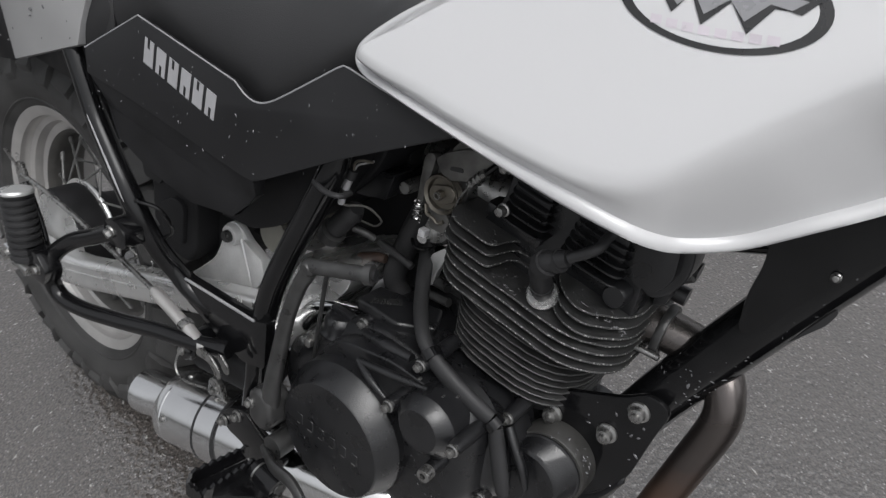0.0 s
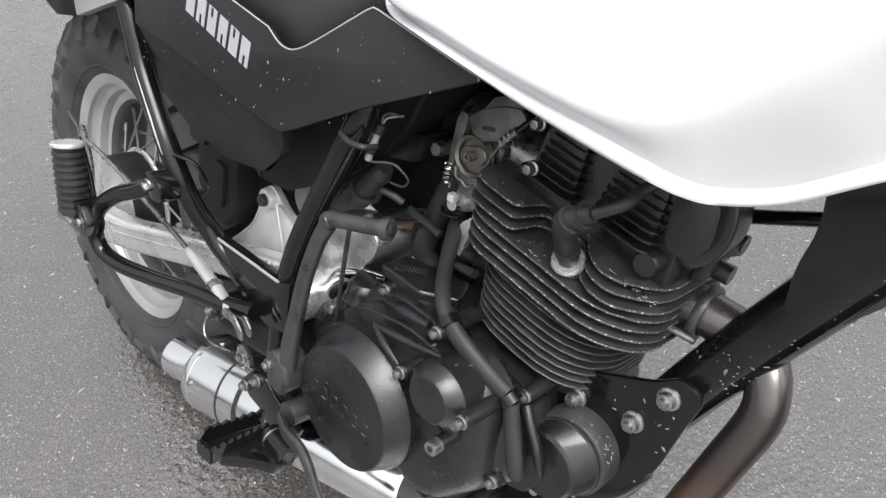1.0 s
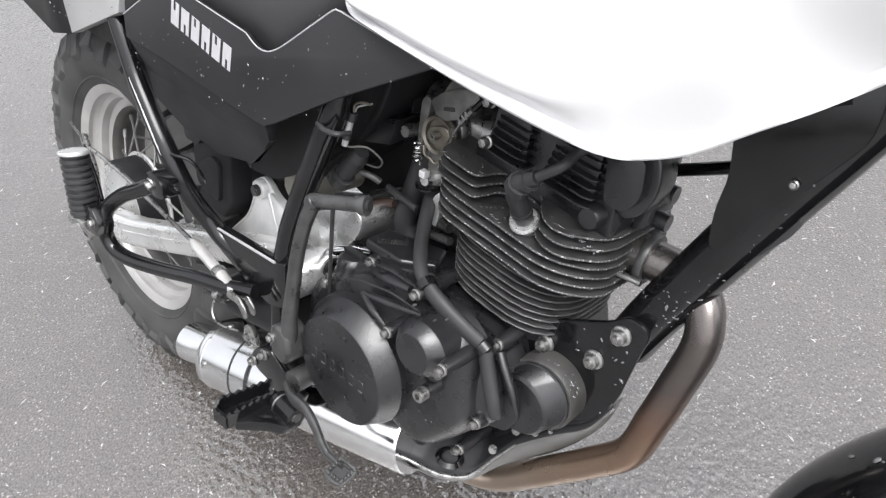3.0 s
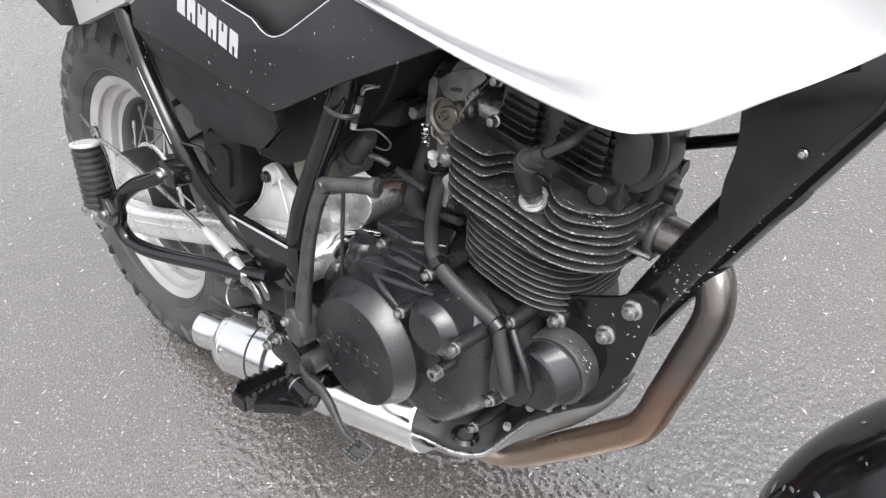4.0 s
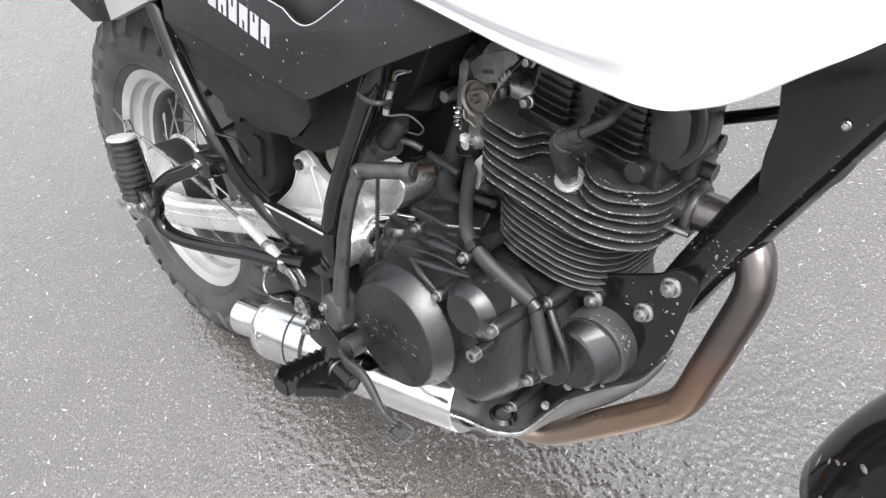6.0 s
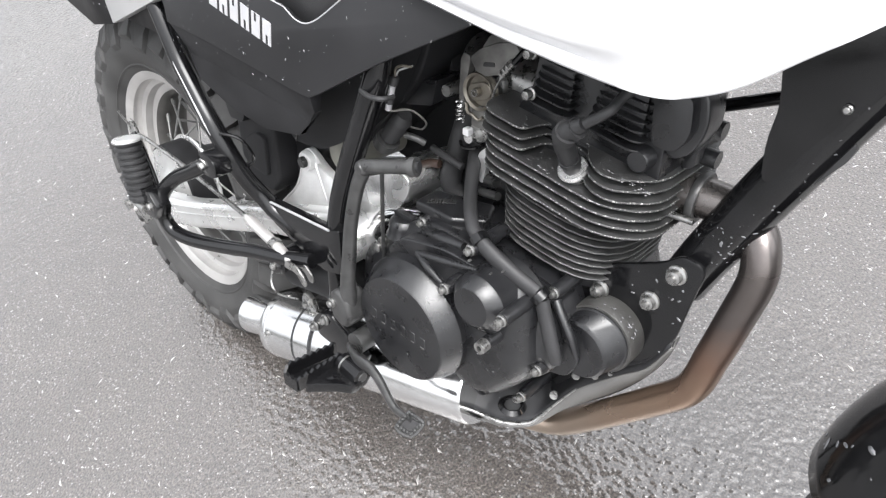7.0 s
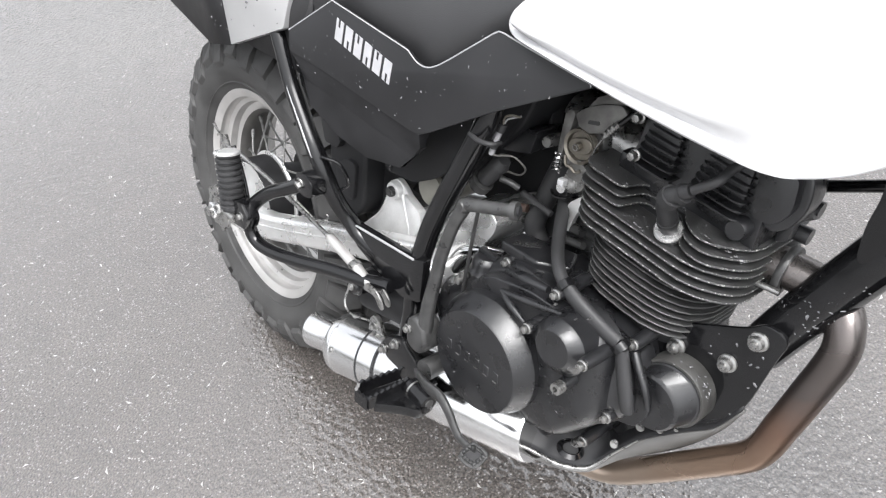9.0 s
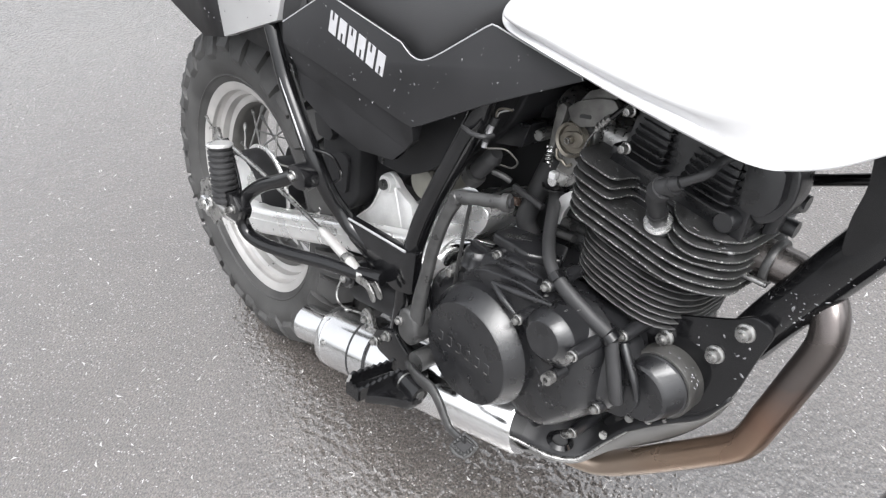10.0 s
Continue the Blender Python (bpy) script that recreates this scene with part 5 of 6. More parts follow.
# ---- kick lever, rider's peg, brake pedal
def controls():
    kl = part("kick_lever", tube([(0.540, -0.137, 0.080), (0.5425, -0.139, 0.120), (0.549, -0.139, 0.165), (0.556, -0.139, 0.208), (0.567, -0.138, 0.250), (0.577, -0.137, 0.2735)], [0.0095, 0.0088, 0.0078, 0.0072, 0.0072, 0.0076], 6, 16), M_KICK, moto, "worn grey kick-start lever, folded in")
    part("kick_arm", tube([(0.5745, -0.137, 0.2770), (0.584, -0.136, 0.2805), (0.627, -0.122, 0.2905)], [0.0064, 0.0068, 0.0068], 3, 16), M_KICK, kl)
    part("kick_end", tube([(0.6265, -0.1222, 0.2904), (0.6325, -0.1200, 0.2920)], 0.0092, 1, 18), M_KICK, kl)
    part("end_pin", tube([(0.6325, -0.1200, 0.2920), (0.6350, -0.1190, 0.2926)], 0.0052, 1, 14), M_DARKP, kl)
    part("kick_elbow", lathe([(0, -0.0080), (0.005, -0.0072), (0.0074, -0.0042), (0.0080, 0.0), (0.0074, 0.0042), (0.005, 0.0072), (0, 0.0080)], at(0.5775, -0.137, 0.2770), 18), M_KICK, kl)
    part("kick_clamp", slab(round_poly([(0.518, 0.062), (0.516, 0.098), (0.528, 0.108), (0.547, 0.102), (0.554, 0.070), (0.540, 0.056)], 0.010), -0.148, -0.118, 0.006, 3), M_KICK, kl)
    part("kick_shaft", tube([(0.549, -0.140, 0.034), (0.549, -0.08, 0.034)], 0.0135, 1, 20), M_KICK, kl)
    part("kick_pinch", bolt_mesh(0.0052, 0.006), M_ZINC, kl).matrix_basis = at(0.522, -0.148, 0.086)
    rod = part("lever_rod", tube([(0.573, -0.11, 0.268), (0.560, -0.1, 0.20), (0.548, -0.09, 0.13)], 0.0022, 4, 8), M_KICK, moto, "thin steel rod behind the kick lever")
    for x, y, z in ((0.540, -0.084, 0.150), (0.535, -0.086, 0.140)):
        part("rod_clip", lathe([(0, -0.004), (0.005, -0.003), (0.006, 0.004), (0, 0.005)], at(x, y, z), 12), M_ZINC, rod)
    # rider's peg: bracket plate and serrated frame
    br = part("peg_bracket", slab(round_poly([(0.4551, 0.0106), (0.4684, 0.0286), (0.4934, 0.043), (0.5157, 0.0315), (0.5442, 0.0214), (0.5625, 0.0166), (0.5482, -0.0161), (0.5152, -0.0326), (0.4943, -0.0085), (0.4668, -0.0068)], 0.006), -0.134, -0.126, 0.002), M_FRAME, moto, "black footpeg bracket")
    b0 = part("bracket_bolt", bolt_mesh(0.0062, 0.007), M_ZINC, br)
    b0.matrix_basis = at(0.4849, -0.1345, 0.0288)
    again(b0, br, at(0.4614, -0.1345, 0.0044))
    part("bracket_rib", tube([(0.5022, -0.1355, 0.0442), (0.5244, -0.1355, 0.032), (0.5527, -0.1355, 0.0211)], 0.0022, 4, 8), M_FRAME, br)
    pg = part("footpeg", tube([(0.548, -0.159, 0.010), (0.584, -0.160, 0.010)], 0.0122, 1, 24), M_FRAME, moto, "black serrated steel rider footpeg")
    pg.matrix_basis = at(0, 0, 0.008)
    part("pivot_bolt", lathe([(0, -0.001), (0.0060, -0.001), (0.0066, 0.001), (0.0066, 0.004)], at(0.584, -0.160, 0.010, 0, 0, 90), 18), M_KICK, pg)

    def peg_rail(p0, p1, n=15, w=0.0018):
        """A standing steel strip with a saw-toothed upper edge."""
        bm = bmesh.new()
        p0, p1 = Vector(p0), Vector(p1)
        side = (p1 - p0).cross(Vector((0, 0, 1))).normalized() * w
        rows = []
        for k in range(n):
            c = p0.lerp(p1, k / (n - 1))
            top = c + Vector((0, 0, 0.0035 if k % 2 else 0.0))
            low = c - Vector((0, 0, 0.016))
            rows.append([bm.verts.new(q) for q in (low - side, top - side, top + side, low + side)])
        for a, b in zip(rows, rows[1:]):
            for k in range(4):
                bm.faces.new((a[k], a[(k + 1) % 4], b[(k + 1) % 4], b[k]))
        bm.faces.new(rows[0])
        bm.faces.new(rows[-1][::-1])
        return bm
    part("peg_rail", peg_rail((0.5265, -0.152, 0.0200), (0.5160, -0.2130, 0.0200)), M_FRAME, pg)
    part("peg_rail", peg_rail((0.5445, -0.158, 0.0200), (0.5440, -0.2200, 0.0200)), M_FRAME, pg)
    part("peg_tip", peg_rail((0.5155, -0.2125, 0.0185), (0.5235, -0.2225, 0.0185), 5), M_FRAME, pg)
    part("peg_tip", peg_rail((0.5230, -0.2222, 0.0185), (0.5440, -0.2200, 0.0185), 7), M_FRAME, pg)
    flat = Matrix(((1, 0, 0, 0), (0, 0, 1, 0), (0, 1, 0, 0), (0, 0, 0, 1)))
    part("peg_gusset", slab(round_poly([(0.543, -0.214), (0.542, -0.150), (0.584, -0.150), (0.586, -0.176), (0.570, -0.186)], 0.006), -0.004, 0.009, 0.003, 2, flat), M_FRAME, pg)
    part("peg_web", slab([(0.518, -0.212), (0.528, -0.155), (0.544, -0.158), (0.543, -0.218)], 0.002, 0.005, 0.001, 1, flat), M_FRAME, pg)
    part("pivot_ring", tube([(0.5545, -0.1595, 0.010), (0.5565, -0.1595, 0.010)], 0.0129, 1, 24), M_ZINC, pg)

    # brake pedal: flat bar down to a serrated triangular pad
    pd = part("brake_pedal", tube([(0.530, -0.132, 0.010), (0.5508, -0.145, 0.0250), (0.5719, -0.1550, 0.0345), (0.5990, -0.1590, 0.0420), (0.6180, -0.1620, 0.0360), (0.6390, -0.1635, 0.0170), (0.6560, -0.1645, 0.0165), (0.6690, -0.1650, 0.0205)], [0.009, 0.0095, 0.0095, 0.0092, 0.0088, 0.0078, 0.0064, 0.005], 6, 14, flat=0.55), M_KICK, moto, "grey steel brake pedal with a serrated tip")
    tri = [(0.6627, -0.1625, 0.0220), (0.6615, -0.1790, 0.0140), (0.6782, -0.1749, 0.0100), (0.6793, -0.1575, 0.0160), (0.6732, -0.1601, 0.0200)]
    part("pedal_pad", tube(tri + [tri[0]], 0.0026, 3, 8), M_KICK, pd, "serrated triangular pad")
    bm = bmesh.new()
    bm.faces.new([bm.verts.new(p) for p in tri])
    part("pad_web", bm, M_DARKP, pd)
    bm = bmesh.new()
    for k in range(len(tri)):
        a, b = Vector(tri[k]), Vector(tri[(k + 1) % len(tri)])
        for t in np.arange(0.1, 1, 0.22):
            p = a.lerp(b, float(t))
            lathe([(0, -0.0052), (0.0022, -0.003), (0.0022, 0.0)], Matrix.Translation(p + Vector((0, 0, 0.001))) @ pose(0, 0, 0, -90, 0, 0), 6, bm)
    tagged(part("pad_teeth", bm, M_KICK, pd), kind="stuff")


controls()


# ---- carburettor, hoses and wiring
def carburettor():
    cb = part("carburettor", lathe([(0.0, 0.05), (0.024, 0.05), (0.026, 0.03), (0.027, -0.005), (0.022, -0.012), (0, -0.013)], at(0.618, 0.0, 0.335), 28), M_ZINC, moto, "zinc carburettor with its cable pulley")
    part("mixing_body", tube([(0.575, 0.03, 0.345), (0.62, 0.025, 0.343), (0.675, 0.022, 0.335)], [0.026, 0.030, 0.024], 3, 20), M_ZINC, cb)
    part("float_bowl", loft_y([(0.05, disc(0.605, 0.292, 0.024)), (0.0, disc(0.604, 0.292, 0.026)), (-0.006, disc(0.604, 0.292, 0.022))]), M_ZINC, cb)
    pul = at(0.6200, 0, 0.3335)
    part("pulley", lathe([(0.0, -0.0200), (0.0150, -0.0200), (0.0158, -0.0245), (0.0186, -0.0262), (0.0190, -0.0250), (0.0165, -0.0215), (0.0190, -0.0180), (0.018, -0.016), (0, -0.016)], pul, 40), M_BRASS, cb, "yellow-zinc throttle pulley")
    lobes = [(0.6200 + r * math.cos(a), 0.3335 + r * math.sin(a)) for a in np.radians(range(0, 360, 9)) for r in (0.0085 + 0.0062 * math.cos(a - 0.35) ** 2,)]
    part("pulley_plate", slab(lobes, -0.0205, -0.0238, 0.0006, 1), M_BRASS, cb)
    part("pulley_nut", slab([(0.6200 + 0.0046 * math.cos(a), 0.3340 + 0.0046 * math.sin(a)) for a in np.radians(range(0, 360, 60))], -0.0235, -0.0300, 0.0006), M_BRASS, cb)
    part("pulley_hub", lathe([(0.0022, -0.0318), (0.0034, -0.0318), (0.0036, -0.0300)], at(0.6200, 0, 0.3340), 20), M_ZINC, cb)
    part("cable_bracket", slab(round_poly([(0.6071, 0.3642), (0.6191, 0.3753), (0.6383, 0.3850), (0.6583, 0.3900), (0.6686, 0.3804), (0.6490, 0.3590), (0.6260, 0.3500), (0.6153, 0.3535)], 0.004), -0.025, -0.021, 0.0008), M_DULLZN, cb, "zinc cable bracket")
    part("bracket_slot", slab(round_poly([(0.6245, 0.3600), (0.6251, 0.3640), (0.6375, 0.3668), (0.6388, 0.3630)], 0.0015), -0.0249, -0.0256, 0), M_DECALK, cb)
    part("bracket_fold", slab(round_poly([(0.6191, 0.3753), (0.6280, 0.3890), (0.6480, 0.3980), (0.6600, 0.3930), (0.6583, 0.3890), (0.6383, 0.3845)], 0.003), -0.022, -0.010, 0.001), M_DULLZN, cb)
    part("spring_lever", slab(round_poly([(0.5925, 0.330), (0.5932, 0.360), (0.5985, 0.3665), (0.6055, 0.3640), (0.6040, 0.350), (0.6000, 0.330), (0.5990, 0.305), (0.5930, 0.305)], 0.003), -0.022, -0.012, 0.0012), M_DULLZN, cb)
    part("return_spring", tube([(0.5985 + 0.0042 * math.cos(a), -0.026 + 0.0042 * math.sin(a), 0.2970 + 0.00072 * a) for a in np.arange(0, 30, 0.6)], 0.0010, 1, 5), M_CHROME, cb)
    part("white_terminal", box(0.6085, -0.024, 0.2885, 0.008, 0.008, 0.0075, 0.001), M_WHITE, cb, "small white plastic terminal")
    adj = part("cable_adjuster", tube([(0.6500, -0.029, 0.3570), (0.6630, -0.029, 0.3745)], [0.0034, 0.0042], 1, 12), M_ZINC, cb)
    for f in (0.15, 0.4, 0.65):
        p = Vector((0.6500, -0.029, 0.3570)).lerp(Vector((0.6630, -0.029, 0.3745)), f)
        part("adjuster_nut", tube([p, p + Vector((0.0013, 0, 0.0018))], 0.0054, 1, 6), M_ZINC, adj)
    part("throttle_cable", tube([(0.6385, -0.0255, 0.3310), (0.6425, -0.0275, 0.3430), (0.6500, -0.029, 0.3570)], 0.0012, 5, 6), M_ZINC, cb)
    part("cable_sheath", tube([(0.6630, -0.029, 0.3745), (0.675, -0.026, 0.390), (0.70, -0.01, 0.42)], 0.0030, 5, 8), M_FRAME, cb)
    part("idle_lever", tube([(0.6080, -0.028, 0.3200), (0.6120, -0.030, 0.3125), (0.6190, -0.030, 0.3110), (0.6250, -0.029, 0.3075), (0.6300, -0.028, 0.3110)], 0.0018, 5, 8), M_BRASS, cb)
    part("lever_lug", slab(round_poly([(0.612, 0.296), (0.612, 0.316), (0.626, 0.320), (0.634, 0.312), (0.630, 0.296)], 0.004), -0.024, -0.012, 0.002), M_DULLZN, cb)
    part("drain_nozzle", lathe([(0, -0.004), (0.006, -0.004), (0.0065, 0.006), (0, 0.006)], at(0.602, -0.012, 0.276), 14), M_CHROME, cb)
    part("side_knob", lathe([(0, -0.03), (0.006, -0.03), (0.007, -0.02), (0.006, 0.0)], at(0.582, 0.0, 0.325), 14), M_ZINC, cb)
    # plain dark block added to keep bright ground from showing behind the carburettor
    part("backing_block", slab(round_poly([(0.40, 0.165), (0.40, 0.30), (0.50, 0.40), (0.66, 0.41), (0.665, 0.270), (0.575, 0.238), (0.515, 0.195), (0.46, 0.160)], 0.02), 0.060, 0.10, 0.008), M_DARKP, moto, "plain dark filler block behind the carburettor")
    # dark slab added to close the gap where ground was visible by the hose
    part("gap_block", slab(round_poly([(0.545, 0.160), (0.545, 0.212), (0.566, 0.232), (0.604, 0.240), (0.612, 0.185), (0.585, 0.155)], 0.008), 0.028, 0.050, 0.005, 3), M_HOSE, moto)
    part("intake_boot", tube([(0.565, 0.035, 0.345), (0.53, 0.04, 0.345), (0.49, 0.04, 0.33)], 0.034, 3, 20), M_HOSE, moto, "rubber intake boot")
    part("overflow_hose", tube([(0.590, 0.000, 0.300), (0.580, 0.000, 0.268), (0.572, 0.000, 0.238), (0.566, 0.000, 0.205), (0.578, 0.005, 0.182)], 0.0125, 6, 16), M_HOSE, moto, "thick black rubber hose")
    hs = part("breather_hose", tube([(0.600, 0.002, 0.285), (0.599, 0.002, 0.262), (0.618, -0.024, 0.246), (0.640, -0.052, 0.232), (0.664, -0.076, 0.225), (0.680, -0.084, 0.2195)], [0.0074, 0.0074, 0.0074, 0.0072, 0.0068, 0.0064], 6, 16), M_HOSE, moto, "dark breather hose along the engine")
    part("hose_lower", tube([(0.684, -0.085, 0.2185), (0.702, -0.086, 0.2110), (0.726, -0.084, 0.2010), (0.750, -0.080, 0.1915)], [0.0082, 0.0088, 0.0088, 0.0078], 5, 16, flat=0.8), M_HOSE, hs)
    part("hose_drop", tube([(0.756, -0.080, 0.187), (0.7665, -0.081, 0.162), (0.776, -0.082, 0.140), (0.781, -0.080, 0.124)], [0.0075, 0.0078, 0.0078, 0.0070], 5, 16, flat=0.8), M_HOSE, hs)
    for p, q in (((0.678, -0.083, 0.2205), (0.686, -0.0855, 0.2175)), ((0.750, -0.080, 0.1915), (0.757, -0.079, 0.187))):
        part("hose_clip", tube([p, q], 0.0098, 1, 16), M_FRAME, hs)
    part("cable_tie", tube([(0.588, -0.012, 0.2665), (0.600, -0.020, 0.266), (0.612, -0.012, 0.2675), (0.612, 0.010, 0.270)], 0.0018, 4, 6), M_FRAME, hs)
    part("pale_link", slab(round_poly([(0.610, 0.232), (0.614, 0.262), (0.628, 0.276), (0.634, 0.270), (0.624, 0.245), (0.622, 0.228)], 0.004), -0.012, -0.004, 0.002), M_ALU, hs)
    for p, q, r in (((0.600, 0.0, 0.228), (0.640, -0.01, 0.236), 0.006), ((0.605, -0.01, 0.215), (0.65, -0.02, 0.228), 0.0045)):
        part("clamp_band", tube([p, q], r, 1, 12), M_KICK, hs)
    # plug connector, wires and brake light switch
    cn = part("wire_connector", tube([(0.5612, -0.0820, 0.3406), (0.5582, -0.0830, 0.3276)], 0.0034, 1, 12), M_SILVER, moto, "pale plastic wire connector")
    part("connector_sleeve", tube([(0.5633, -0.0810, 0.3482), (0.5612, -0.0820, 0.3395)], 0.0046, 1, 12), M_HOSE, cn)
    part("connector_sleeve", tube([(0.5582, -0.0830, 0.3287), (0.5565, -0.0830, 0.3201)], 0.0044, 1, 12), M_HOSE, cn)
    part("connector_end", tube([(0.5565, -0.0830, 0.3213), (0.5547, -0.0830, 0.3126)], 0.0034, 1, 12), M_SILVER, cn)
    for d in (0.0, 2.5):
        part("wire", tube([(0.5556, -0.0830, 0.3129), (0.5602, -0.0820, 0.3124), (0.5768, -0.0750, 0.3165), (0.5862, -0.0680, 0.3096), (0.5865, -0.0620, 0.3010), (0.5762, -0.0580, 0.2908), (0.5564, -0.0550, 0.2861)], 0.0008 + 0.0001 * d, 6, 6), M_WELL, cn)
    part("wire", tube([(0.5633, -0.0810, 0.3471), (0.5642, -0.0810, 0.3555), (0.5694, -0.0780, 0.3590), (0.5747, -0.0700, 0.3572)], 0.0012, 6, 6), M_BRASS, cn)
    part("wire", tube([(0.5627, -0.0790, 0.3470), (0.5659, -0.0790, 0.3534), (0.5704, -0.0760, 0.3562), (0.5741, -0.0680, 0.3577)], 0.0010, 6, 6), M_GREYP, cn)
    sw = part("brake_switch", tube([(0.5499, -0.0600, 0.2939), (0.5400, -0.0620, 0.2798), (0.5333, -0.0640, 0.2691)], [0.0100, 0.0108, 0.0100], 2, 18), M_HOSE, moto, "black rubber-capped brake light switch")
    part("switch_cap", tube([(0.5541, -0.0600, 0.3002), (0.5490, -0.0600, 0.2924)], [0.0078, 0.0112], 1, 18), M_HOSE, sw)
    part("switch_ring", tube([(0.5324, -0.0640, 0.2674), (0.5259, -0.0640, 0.2585)], 0.0135, 1, 18), M_KICK, sw)
    part("switch_lead", tube([(0.5488, -0.0550, 0.2745), (0.5615, -0.0500, 0.2725), (0.5682, -0.0450, 0.2683)], 0.0036, 3, 10), M_KICK, sw)
    part("coil_block", slab(round_poly([(0.5262, 0.3230), (0.5692, 0.3326), (0.5631, 0.3038), (0.5239, 0.2936)], 0.003), -0.030, 0.01, 0.002), M_ENGINE, moto, "dark electrical block")
    part("rusty_pipe", tube([(0.5326, -0.0200, 0.2193), (0.5524, -0.0200, 0.2300), (0.5645, -0.0180, 0.2327)], 0.005, 4, 12), M_RED, moto, "small rust-brown pipe")
    for k, (p, q, r) in enumerate((((0.555, -0.02, 0.250), (0.60, -0.02, 0.243), 0.004), ((0.56, 0.0, 0.225), (0.60, 0.02, 0.262), 0.005), ((0.62, 0.01, 0.225), (0.665, -0.01, 0.240), 0.007))):
        part("pipe_link", tube([p, q], r, 1, 10), (M_HOSE, M_KICK, M_KICK)[k], moto)
    # stamped number on the crankcase top: plain worn bars
    sl = part("stamped_pad", slab([(0.572, -0.064), (0.625, -0.064), (0.655, -0.040), (0.640, -0.010), (0.572, -0.030)], 0.196, 0.2095, 0.004, 3, Matrix(((1, 0, 0, 0), (0, 0, 1, 0), (0, 1, 0, 0), (0, 0, 0, 1)))), M_ENGINE, moto)
    for k in range(10):
        x, y = 0.5860 + 0.0024 * k, -0.0600 + 0.0022 * k
        bm = slab([(x, y), (x + 0.0016, y + 0.0014), (x - 0.0034, y + 0.0088), (x - 0.0050, y + 0.0074)], 0.2091, 0.2101, 0, 1, Matrix(((1, 0, 0, 0), (0, 0, 1, 0), (0, 1, 0, 0), (0, 0, 0, 1))))
        part("stamped_bar", bm, M_KICK, sl)


carburettor()


# ---- raindrops
def drops(name, places, parent, seed):
    """Small flattened beads; places gives (point, normal, radius)."""
    bm = bmesh.new()
    rng = random.Random(seed)
    for p, nrm, r in places:
        q = Vector(nrm).normalized().to_track_quat("Z", "Y").to_matrix().to_4x4() @ Matrix.Rotation(rng.uniform(0, 6.28), 4, "Z") @ Matrix.Diagonal((rng.uniform(0.9, 2.2), rng.uniform(0.6, 1.0), 0.8, 1))
        m = Matrix.Translation(Vector(p)) @ q
        rings = []
        for k, (rr, h) in enumerate(((1.0, 0.0), (0.85, 0.32), (0.45, 0.52))):
            rings.append([bm.verts.new(m @ Vector((r * rr * math.cos(a), r * rr * math.sin(a), r * h))) for a in np.radians(range(0, 360, 60))])
        tip = bm.verts.new(m @ Vector((0, 0, r * 0.58)))
        for a, b in zip(rings, rings[1:]):
            for k in range(6):
                bm.faces.new((a[k], a[(k + 1) % 6], b[(k + 1) % 6], b[k]))
        for k in range(6):
            bm.faces.new((rings[-1][k], rings[-1][(k + 1) % 6], tip))
    tagged(part(name, bm, M_DROP, parent, smooth=60), kind="stuff")


# ---- front wheel, turned to the left, and its mudguard
def front_wheel():
    steer = Matrix.Translation((1.320, 0.030, 0.010)) @ Matrix.Rotation(radians(10), 4, "Z")
    part("front_tyre", lathe([(0.232, -0.048), (0.262, -0.062), (0.290, -0.060), (0.312, -0.040), (0.319, 0), (0.312, 0.040), (0.290, 0.060), (0.262, 0.062), (0.232, 0.048), (0.23, 0)], steer, 72, closed=True), M_RUBBER, moto, "black front tyre")
    part("front_rim", lathe([(0.238, -0.05), (0.225, -0.046), (0.215, -0.02), (0.21, 0), (0.215, 0.02), (0.225, 0.046), (0.238, 0.05)], steer, 72), M_RIM, moto)
    rows = []
    for a in np.radians(np.linspace(35, 160, 48)):
        end = min(1.0, (160.5 - math.degrees(a)) / 14)
        lim = 0.62 + 0.38 * math.sqrt(max(0.0, 1 - (1 - end) ** 2))
        row = []
        for u in np.linspace(-1, 1, 17):
            b = radians(80) * u * lim
            r = 0.388 - 0.055 * (1 - math.cos(b)) - 0.036 * max(0.0, (math.degrees(a) - 112) / 45) ** 2
            row.append(steer @ Vector((r * math.cos(a), 0.070 * math.sin(b), r * math.sin(a))))
        rows.append(row)
    fd = grid_part("front_mudguard", rows, M_FRAME, moto, "gloss black front mudguard with raindrops", 0.004)
    rng = random.Random(8)
    spots = []
    for _ in range(70):
        i, k = rng.randrange(14, len(rows) - 2), rng.randrange(2, 9)
        c = rows[i][k].lerp(rows[i + 1][k + 1], rng.random())
        nrm = (rows[i + 1][k] - rows[i][k]).cross(rows[i][k + 1] - rows[i][k]).normalized()
        nrm = nrm if nrm.z > 0 else -nrm
        spots.append((c + nrm * 0.0022, nrm, rng.choice((0.0009, 0.0012, 0.0018, 0.0026))))
    drops("raindrop", spots, fd, 6)
    part("mudguard_edge", tube([r[0] for r in rows[::3]], 0.005, 3, 8), M_PANEL, fd)
    for y in (-0.09, 0.12):
        part("fork_leg", tube([Vector((1.315, 0, 0.0)) + Vector((0, y, 0)), Vector((1.10, y * 0.9 + 0.01, 0.50)), Vector((1.03, y * 0.9 + 0.01, 0.68))], 0.022, 3, 16), M_FRAME, moto)


front_wheel()


# ---- side stand on the far side
part("side_stand", tube([(0.60, 0.14, 0.02), (0.62, 0.23, -0.14), (0.64, 0.285, -0.232)], 0.011, 4, 12), M_FRAME, moto, "black side stand")


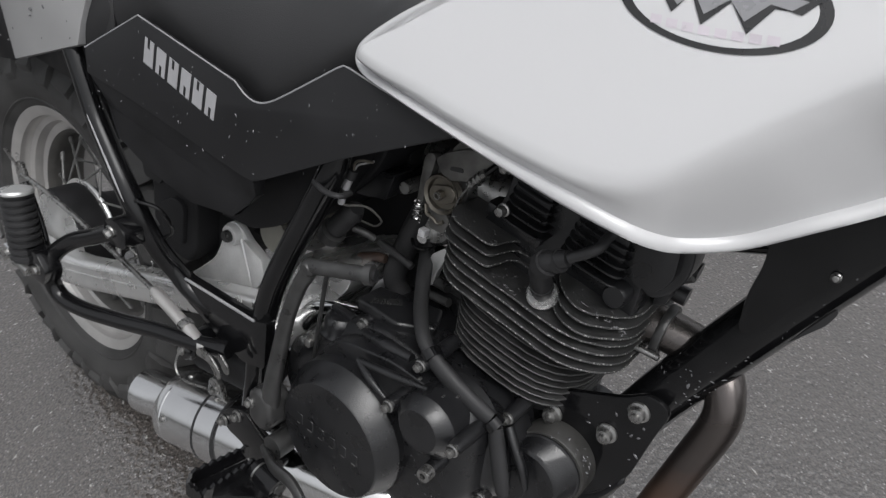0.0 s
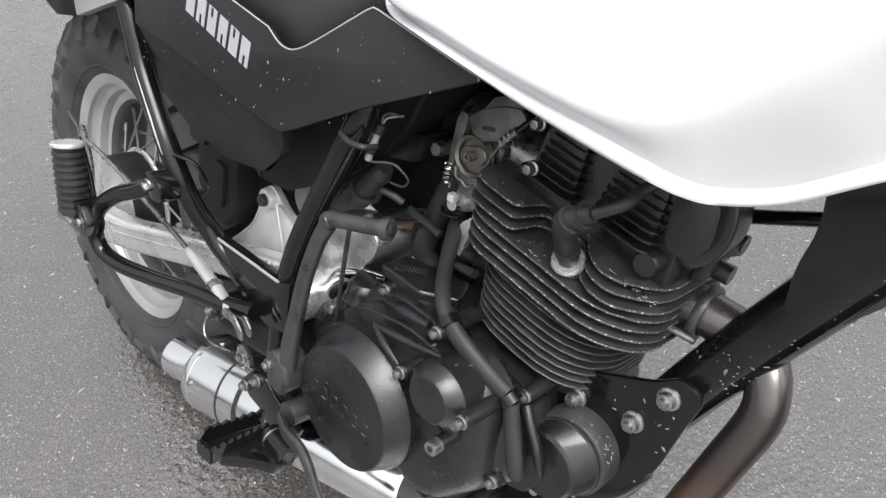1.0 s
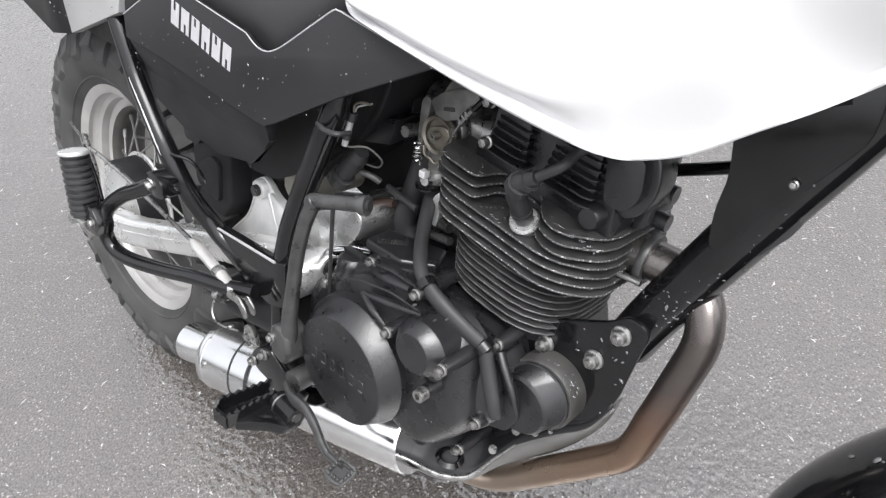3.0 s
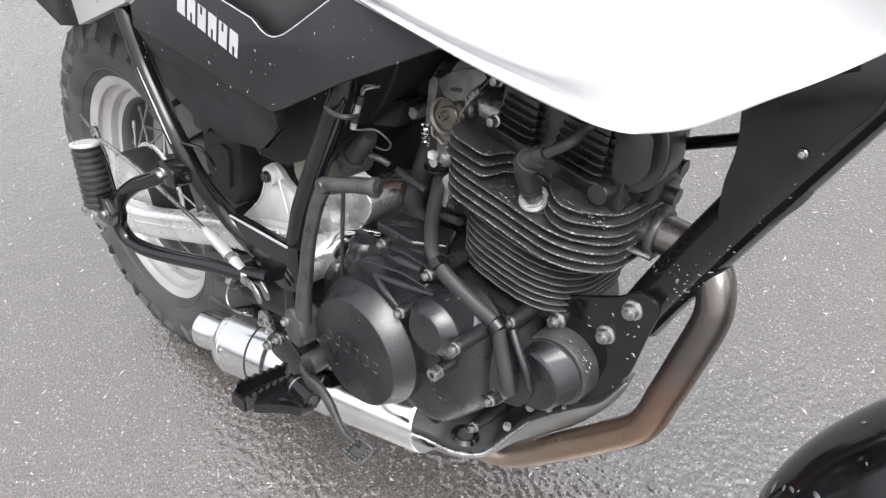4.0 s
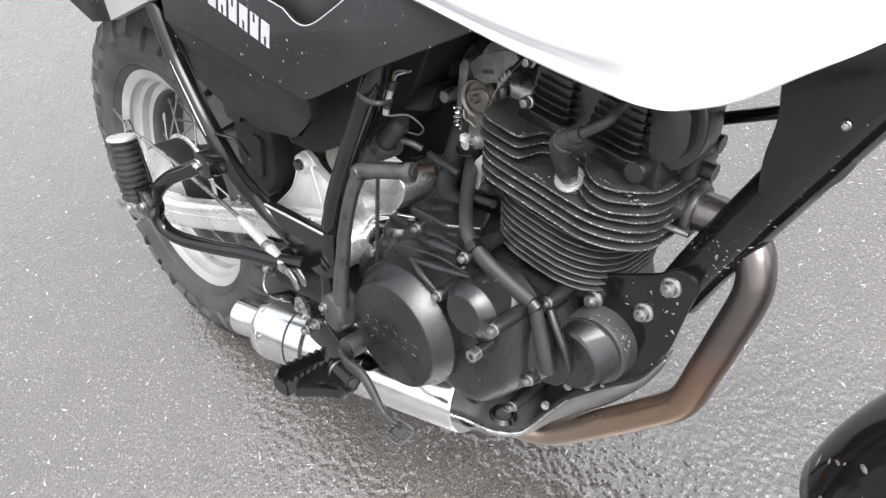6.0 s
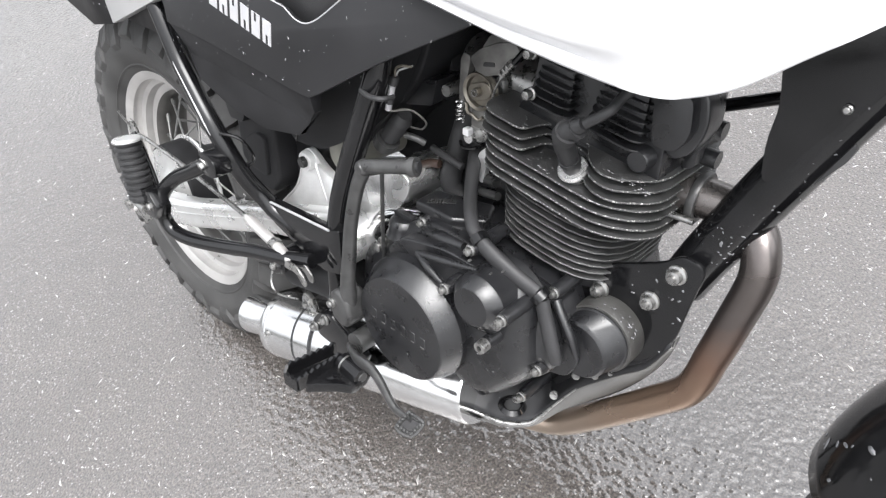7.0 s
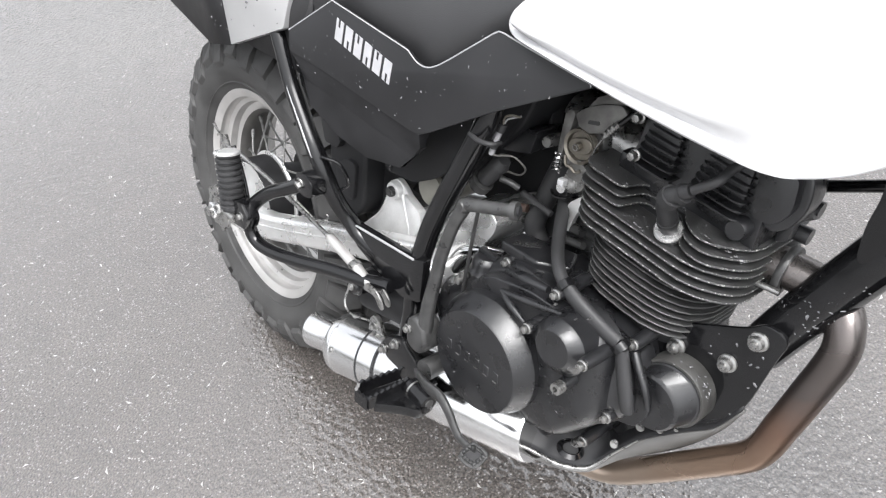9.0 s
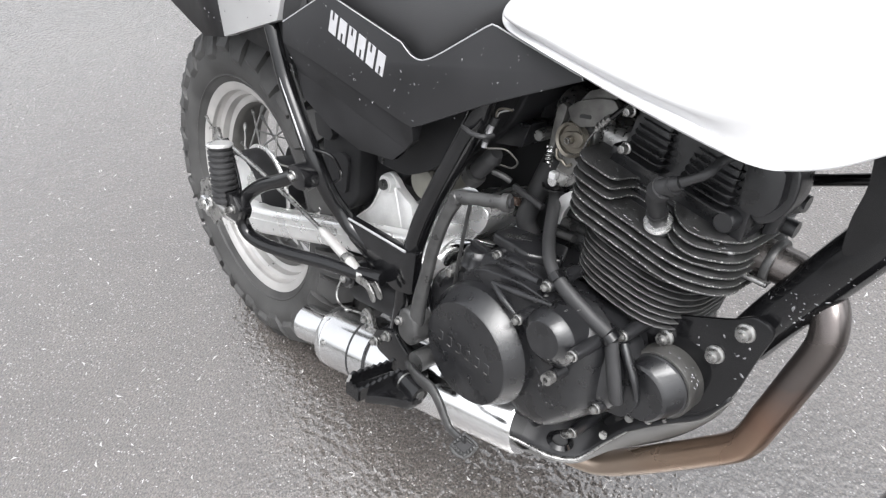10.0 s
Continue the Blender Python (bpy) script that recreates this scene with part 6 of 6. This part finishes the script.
def rain():
    rng = random.Random(5)
    pl = []
    while len(pl) < 75:
        x, z = rng.uniform(0.29, 0.65), rng.uniform(0.31, 0.44)
        if z < 0.3785 + 0.7 * (x - 0.2835) and z < 0.4248 - 0.26 * (x - 0.35) + (0.12 if x > 0.5 else 0) and z > 0.318 + 0.62 * max(0, x - 0.5) and not (x > 0.47 and x < 0.56 and z > 0.385 + 0.9 * max(0, x - 0.49)) and z < 0.44:
            pl.append(((x, y_panel(x, z) - 0.0002, z), (0.1, -1, 0.1), rng.choice((0.0004, 0.0005, 0.0006, 0.0009))))
    drops("raindrop", pl, moto, 1)
    pl = []
    a, b = Vector((0.862, MID - 0.006, 0.252)), Vector((0.945, MID - 0.004, 0.452))
    axis = (b - a).normalized()
    side = axis.cross(Vector((0, 1, 0))).normalized()
    for _ in range(150):
        t, ang = rng.betavariate(1.3, 2.4), rng.gauss(0, 0.8)
        n = (Vector((0, -1, 0)) * math.cos(ang) + side * -math.sin(ang))
        pl.append((a.lerp(b, t) + n * 0.0224, n, rng.choice((0.0005, 0.0007, 0.0009, 0.0012))))
    drops("raindrop", pl, moto, 2)
    pl = []
    for _ in range(40):
        x, z = rng.uniform(0.06, 0.27), rng.uniform(0.335, 0.45)
        if z > 0.325 + 0.4 * (x - 0.13):
            pl.append(((x, -0.1632 + 0.12 * max(0, z - 0.38), z), (0, -1, 0), rng.choice((0.0009, 0.0012, 0.002))))
    drops("raindrop", pl, moto, 3)
    pl = []
    for _ in range(26):
        x, z = rng.uniform(0.80, 0.868), rng.uniform(0.10, 0.24)
        if z < 0.24 - 0.6 * (0.85 - x) and (x - 0.803) ** 2 + (z - 0.142) ** 2 > 0.0015:
            pl.append(((x, -0.0182, z), (0, -1, 0), rng.choice((0.0007, 0.0011, 0.0015))))
    for _ in range(22):
        ang = rng.uniform(0.5, 1.9)
        y = rng.uniform(-0.048, -0.03)
        n = Vector((math.cos(ang), 0, math.sin(ang)))
        pl.append((Vector((0.803, y, 0.142)) + n * (0.0376 if y < -0.044 else 0.0388), n, rng.choice((0.0006, 0.0009, 0.0012))))
    drops("raindrop", pl, moto, 4)
    # specks on the head's flat top round the plug, and along the fins
    pl = []
    for _ in range(90):
        x, y = rng.uniform(0.655, 0.822), rng.triangular(-0.058, -0.028, -0.054)
        if (x - 0.7495) ** 2 + (y + 0.045) ** 2 > 0.0004:
            k = 3 if 0.70 < x < 0.756 else 6
            pl.append(((x, y, 0.2688 + 0.0093 * k + 0.0014 - 0.135 * (x - 0.735)), (0.13, 0, 1), rng.choice((0.0004, 0.0006, 0.0008, 0.0011))))
    drops("raindrop", pl, moto, 7)
    pl = []
    for _ in range(34):
        a, r = rng.uniform(0, 6.28), 0.060 * math.sqrt(rng.random())
        pl.append(((0.6128 + r * math.cos(a), -0.1315, 0.0935 + r * math.sin(a)), (0, -1, 0), rng.choice((0.0003, 0.0004, 0.0006))))
    for _ in range(26):
        pl.append(((rng.uniform(0.66, 0.74), -0.1037, rng.uniform(0.05, 0.13)), (0, -1, 0), rng.choice((0.0003, 0.0005, 0.0007))))
    drops("raindrop", pl, moto, 8)


rain()


# ---- loose pale grit on the asphalt
def grit():
    rng = random.Random(11)
    verts, faces = [], []
    for _ in range(6500):
        x, y = rng.uniform(-1.7, 2.0), rng.uniform(-1.0, 1.9)
        s = rng.choice((0.0005, 0.0006, 0.0007, 0.0008, 0.0009, 0.001, 0.0012, 0.0014, 0.0019, 0.0024, 0.0029))
        a, l = rng.uniform(0, math.pi), rng.uniform(1.0, 3.4)
        bend = rng.uniform(-1.2, 1.2) if l > 2 else 0.0
        c, d = math.cos(a), math.sin(a)
        k = len(verts)
        for u, v, h in ((-l, bend, 0), (0, -0.7, 0), (l, bend, 0), (0, 0.7, 0), (rng.uniform(-0.4, 0.4), 0, 0.45)):
            verts.append((x + s * (u * c - v * d), y + s * (u * d + v * c), 0.0004 + s * h))
        faces += [(k, k + 1, k + 4), (k + 1, k + 2, k + 4), (k + 2, k + 3, k + 4), (k + 3, k, k + 4)]
    me = bpy.data.meshes.new("grit")
    me.from_pydata(verts, [], faces)
    ob = put("grit", me, M_CHIP, None, smooth=0)
    tagged(ob, "pale stone grit scattered on wet asphalt", "grit", kind="stuff")


grit()
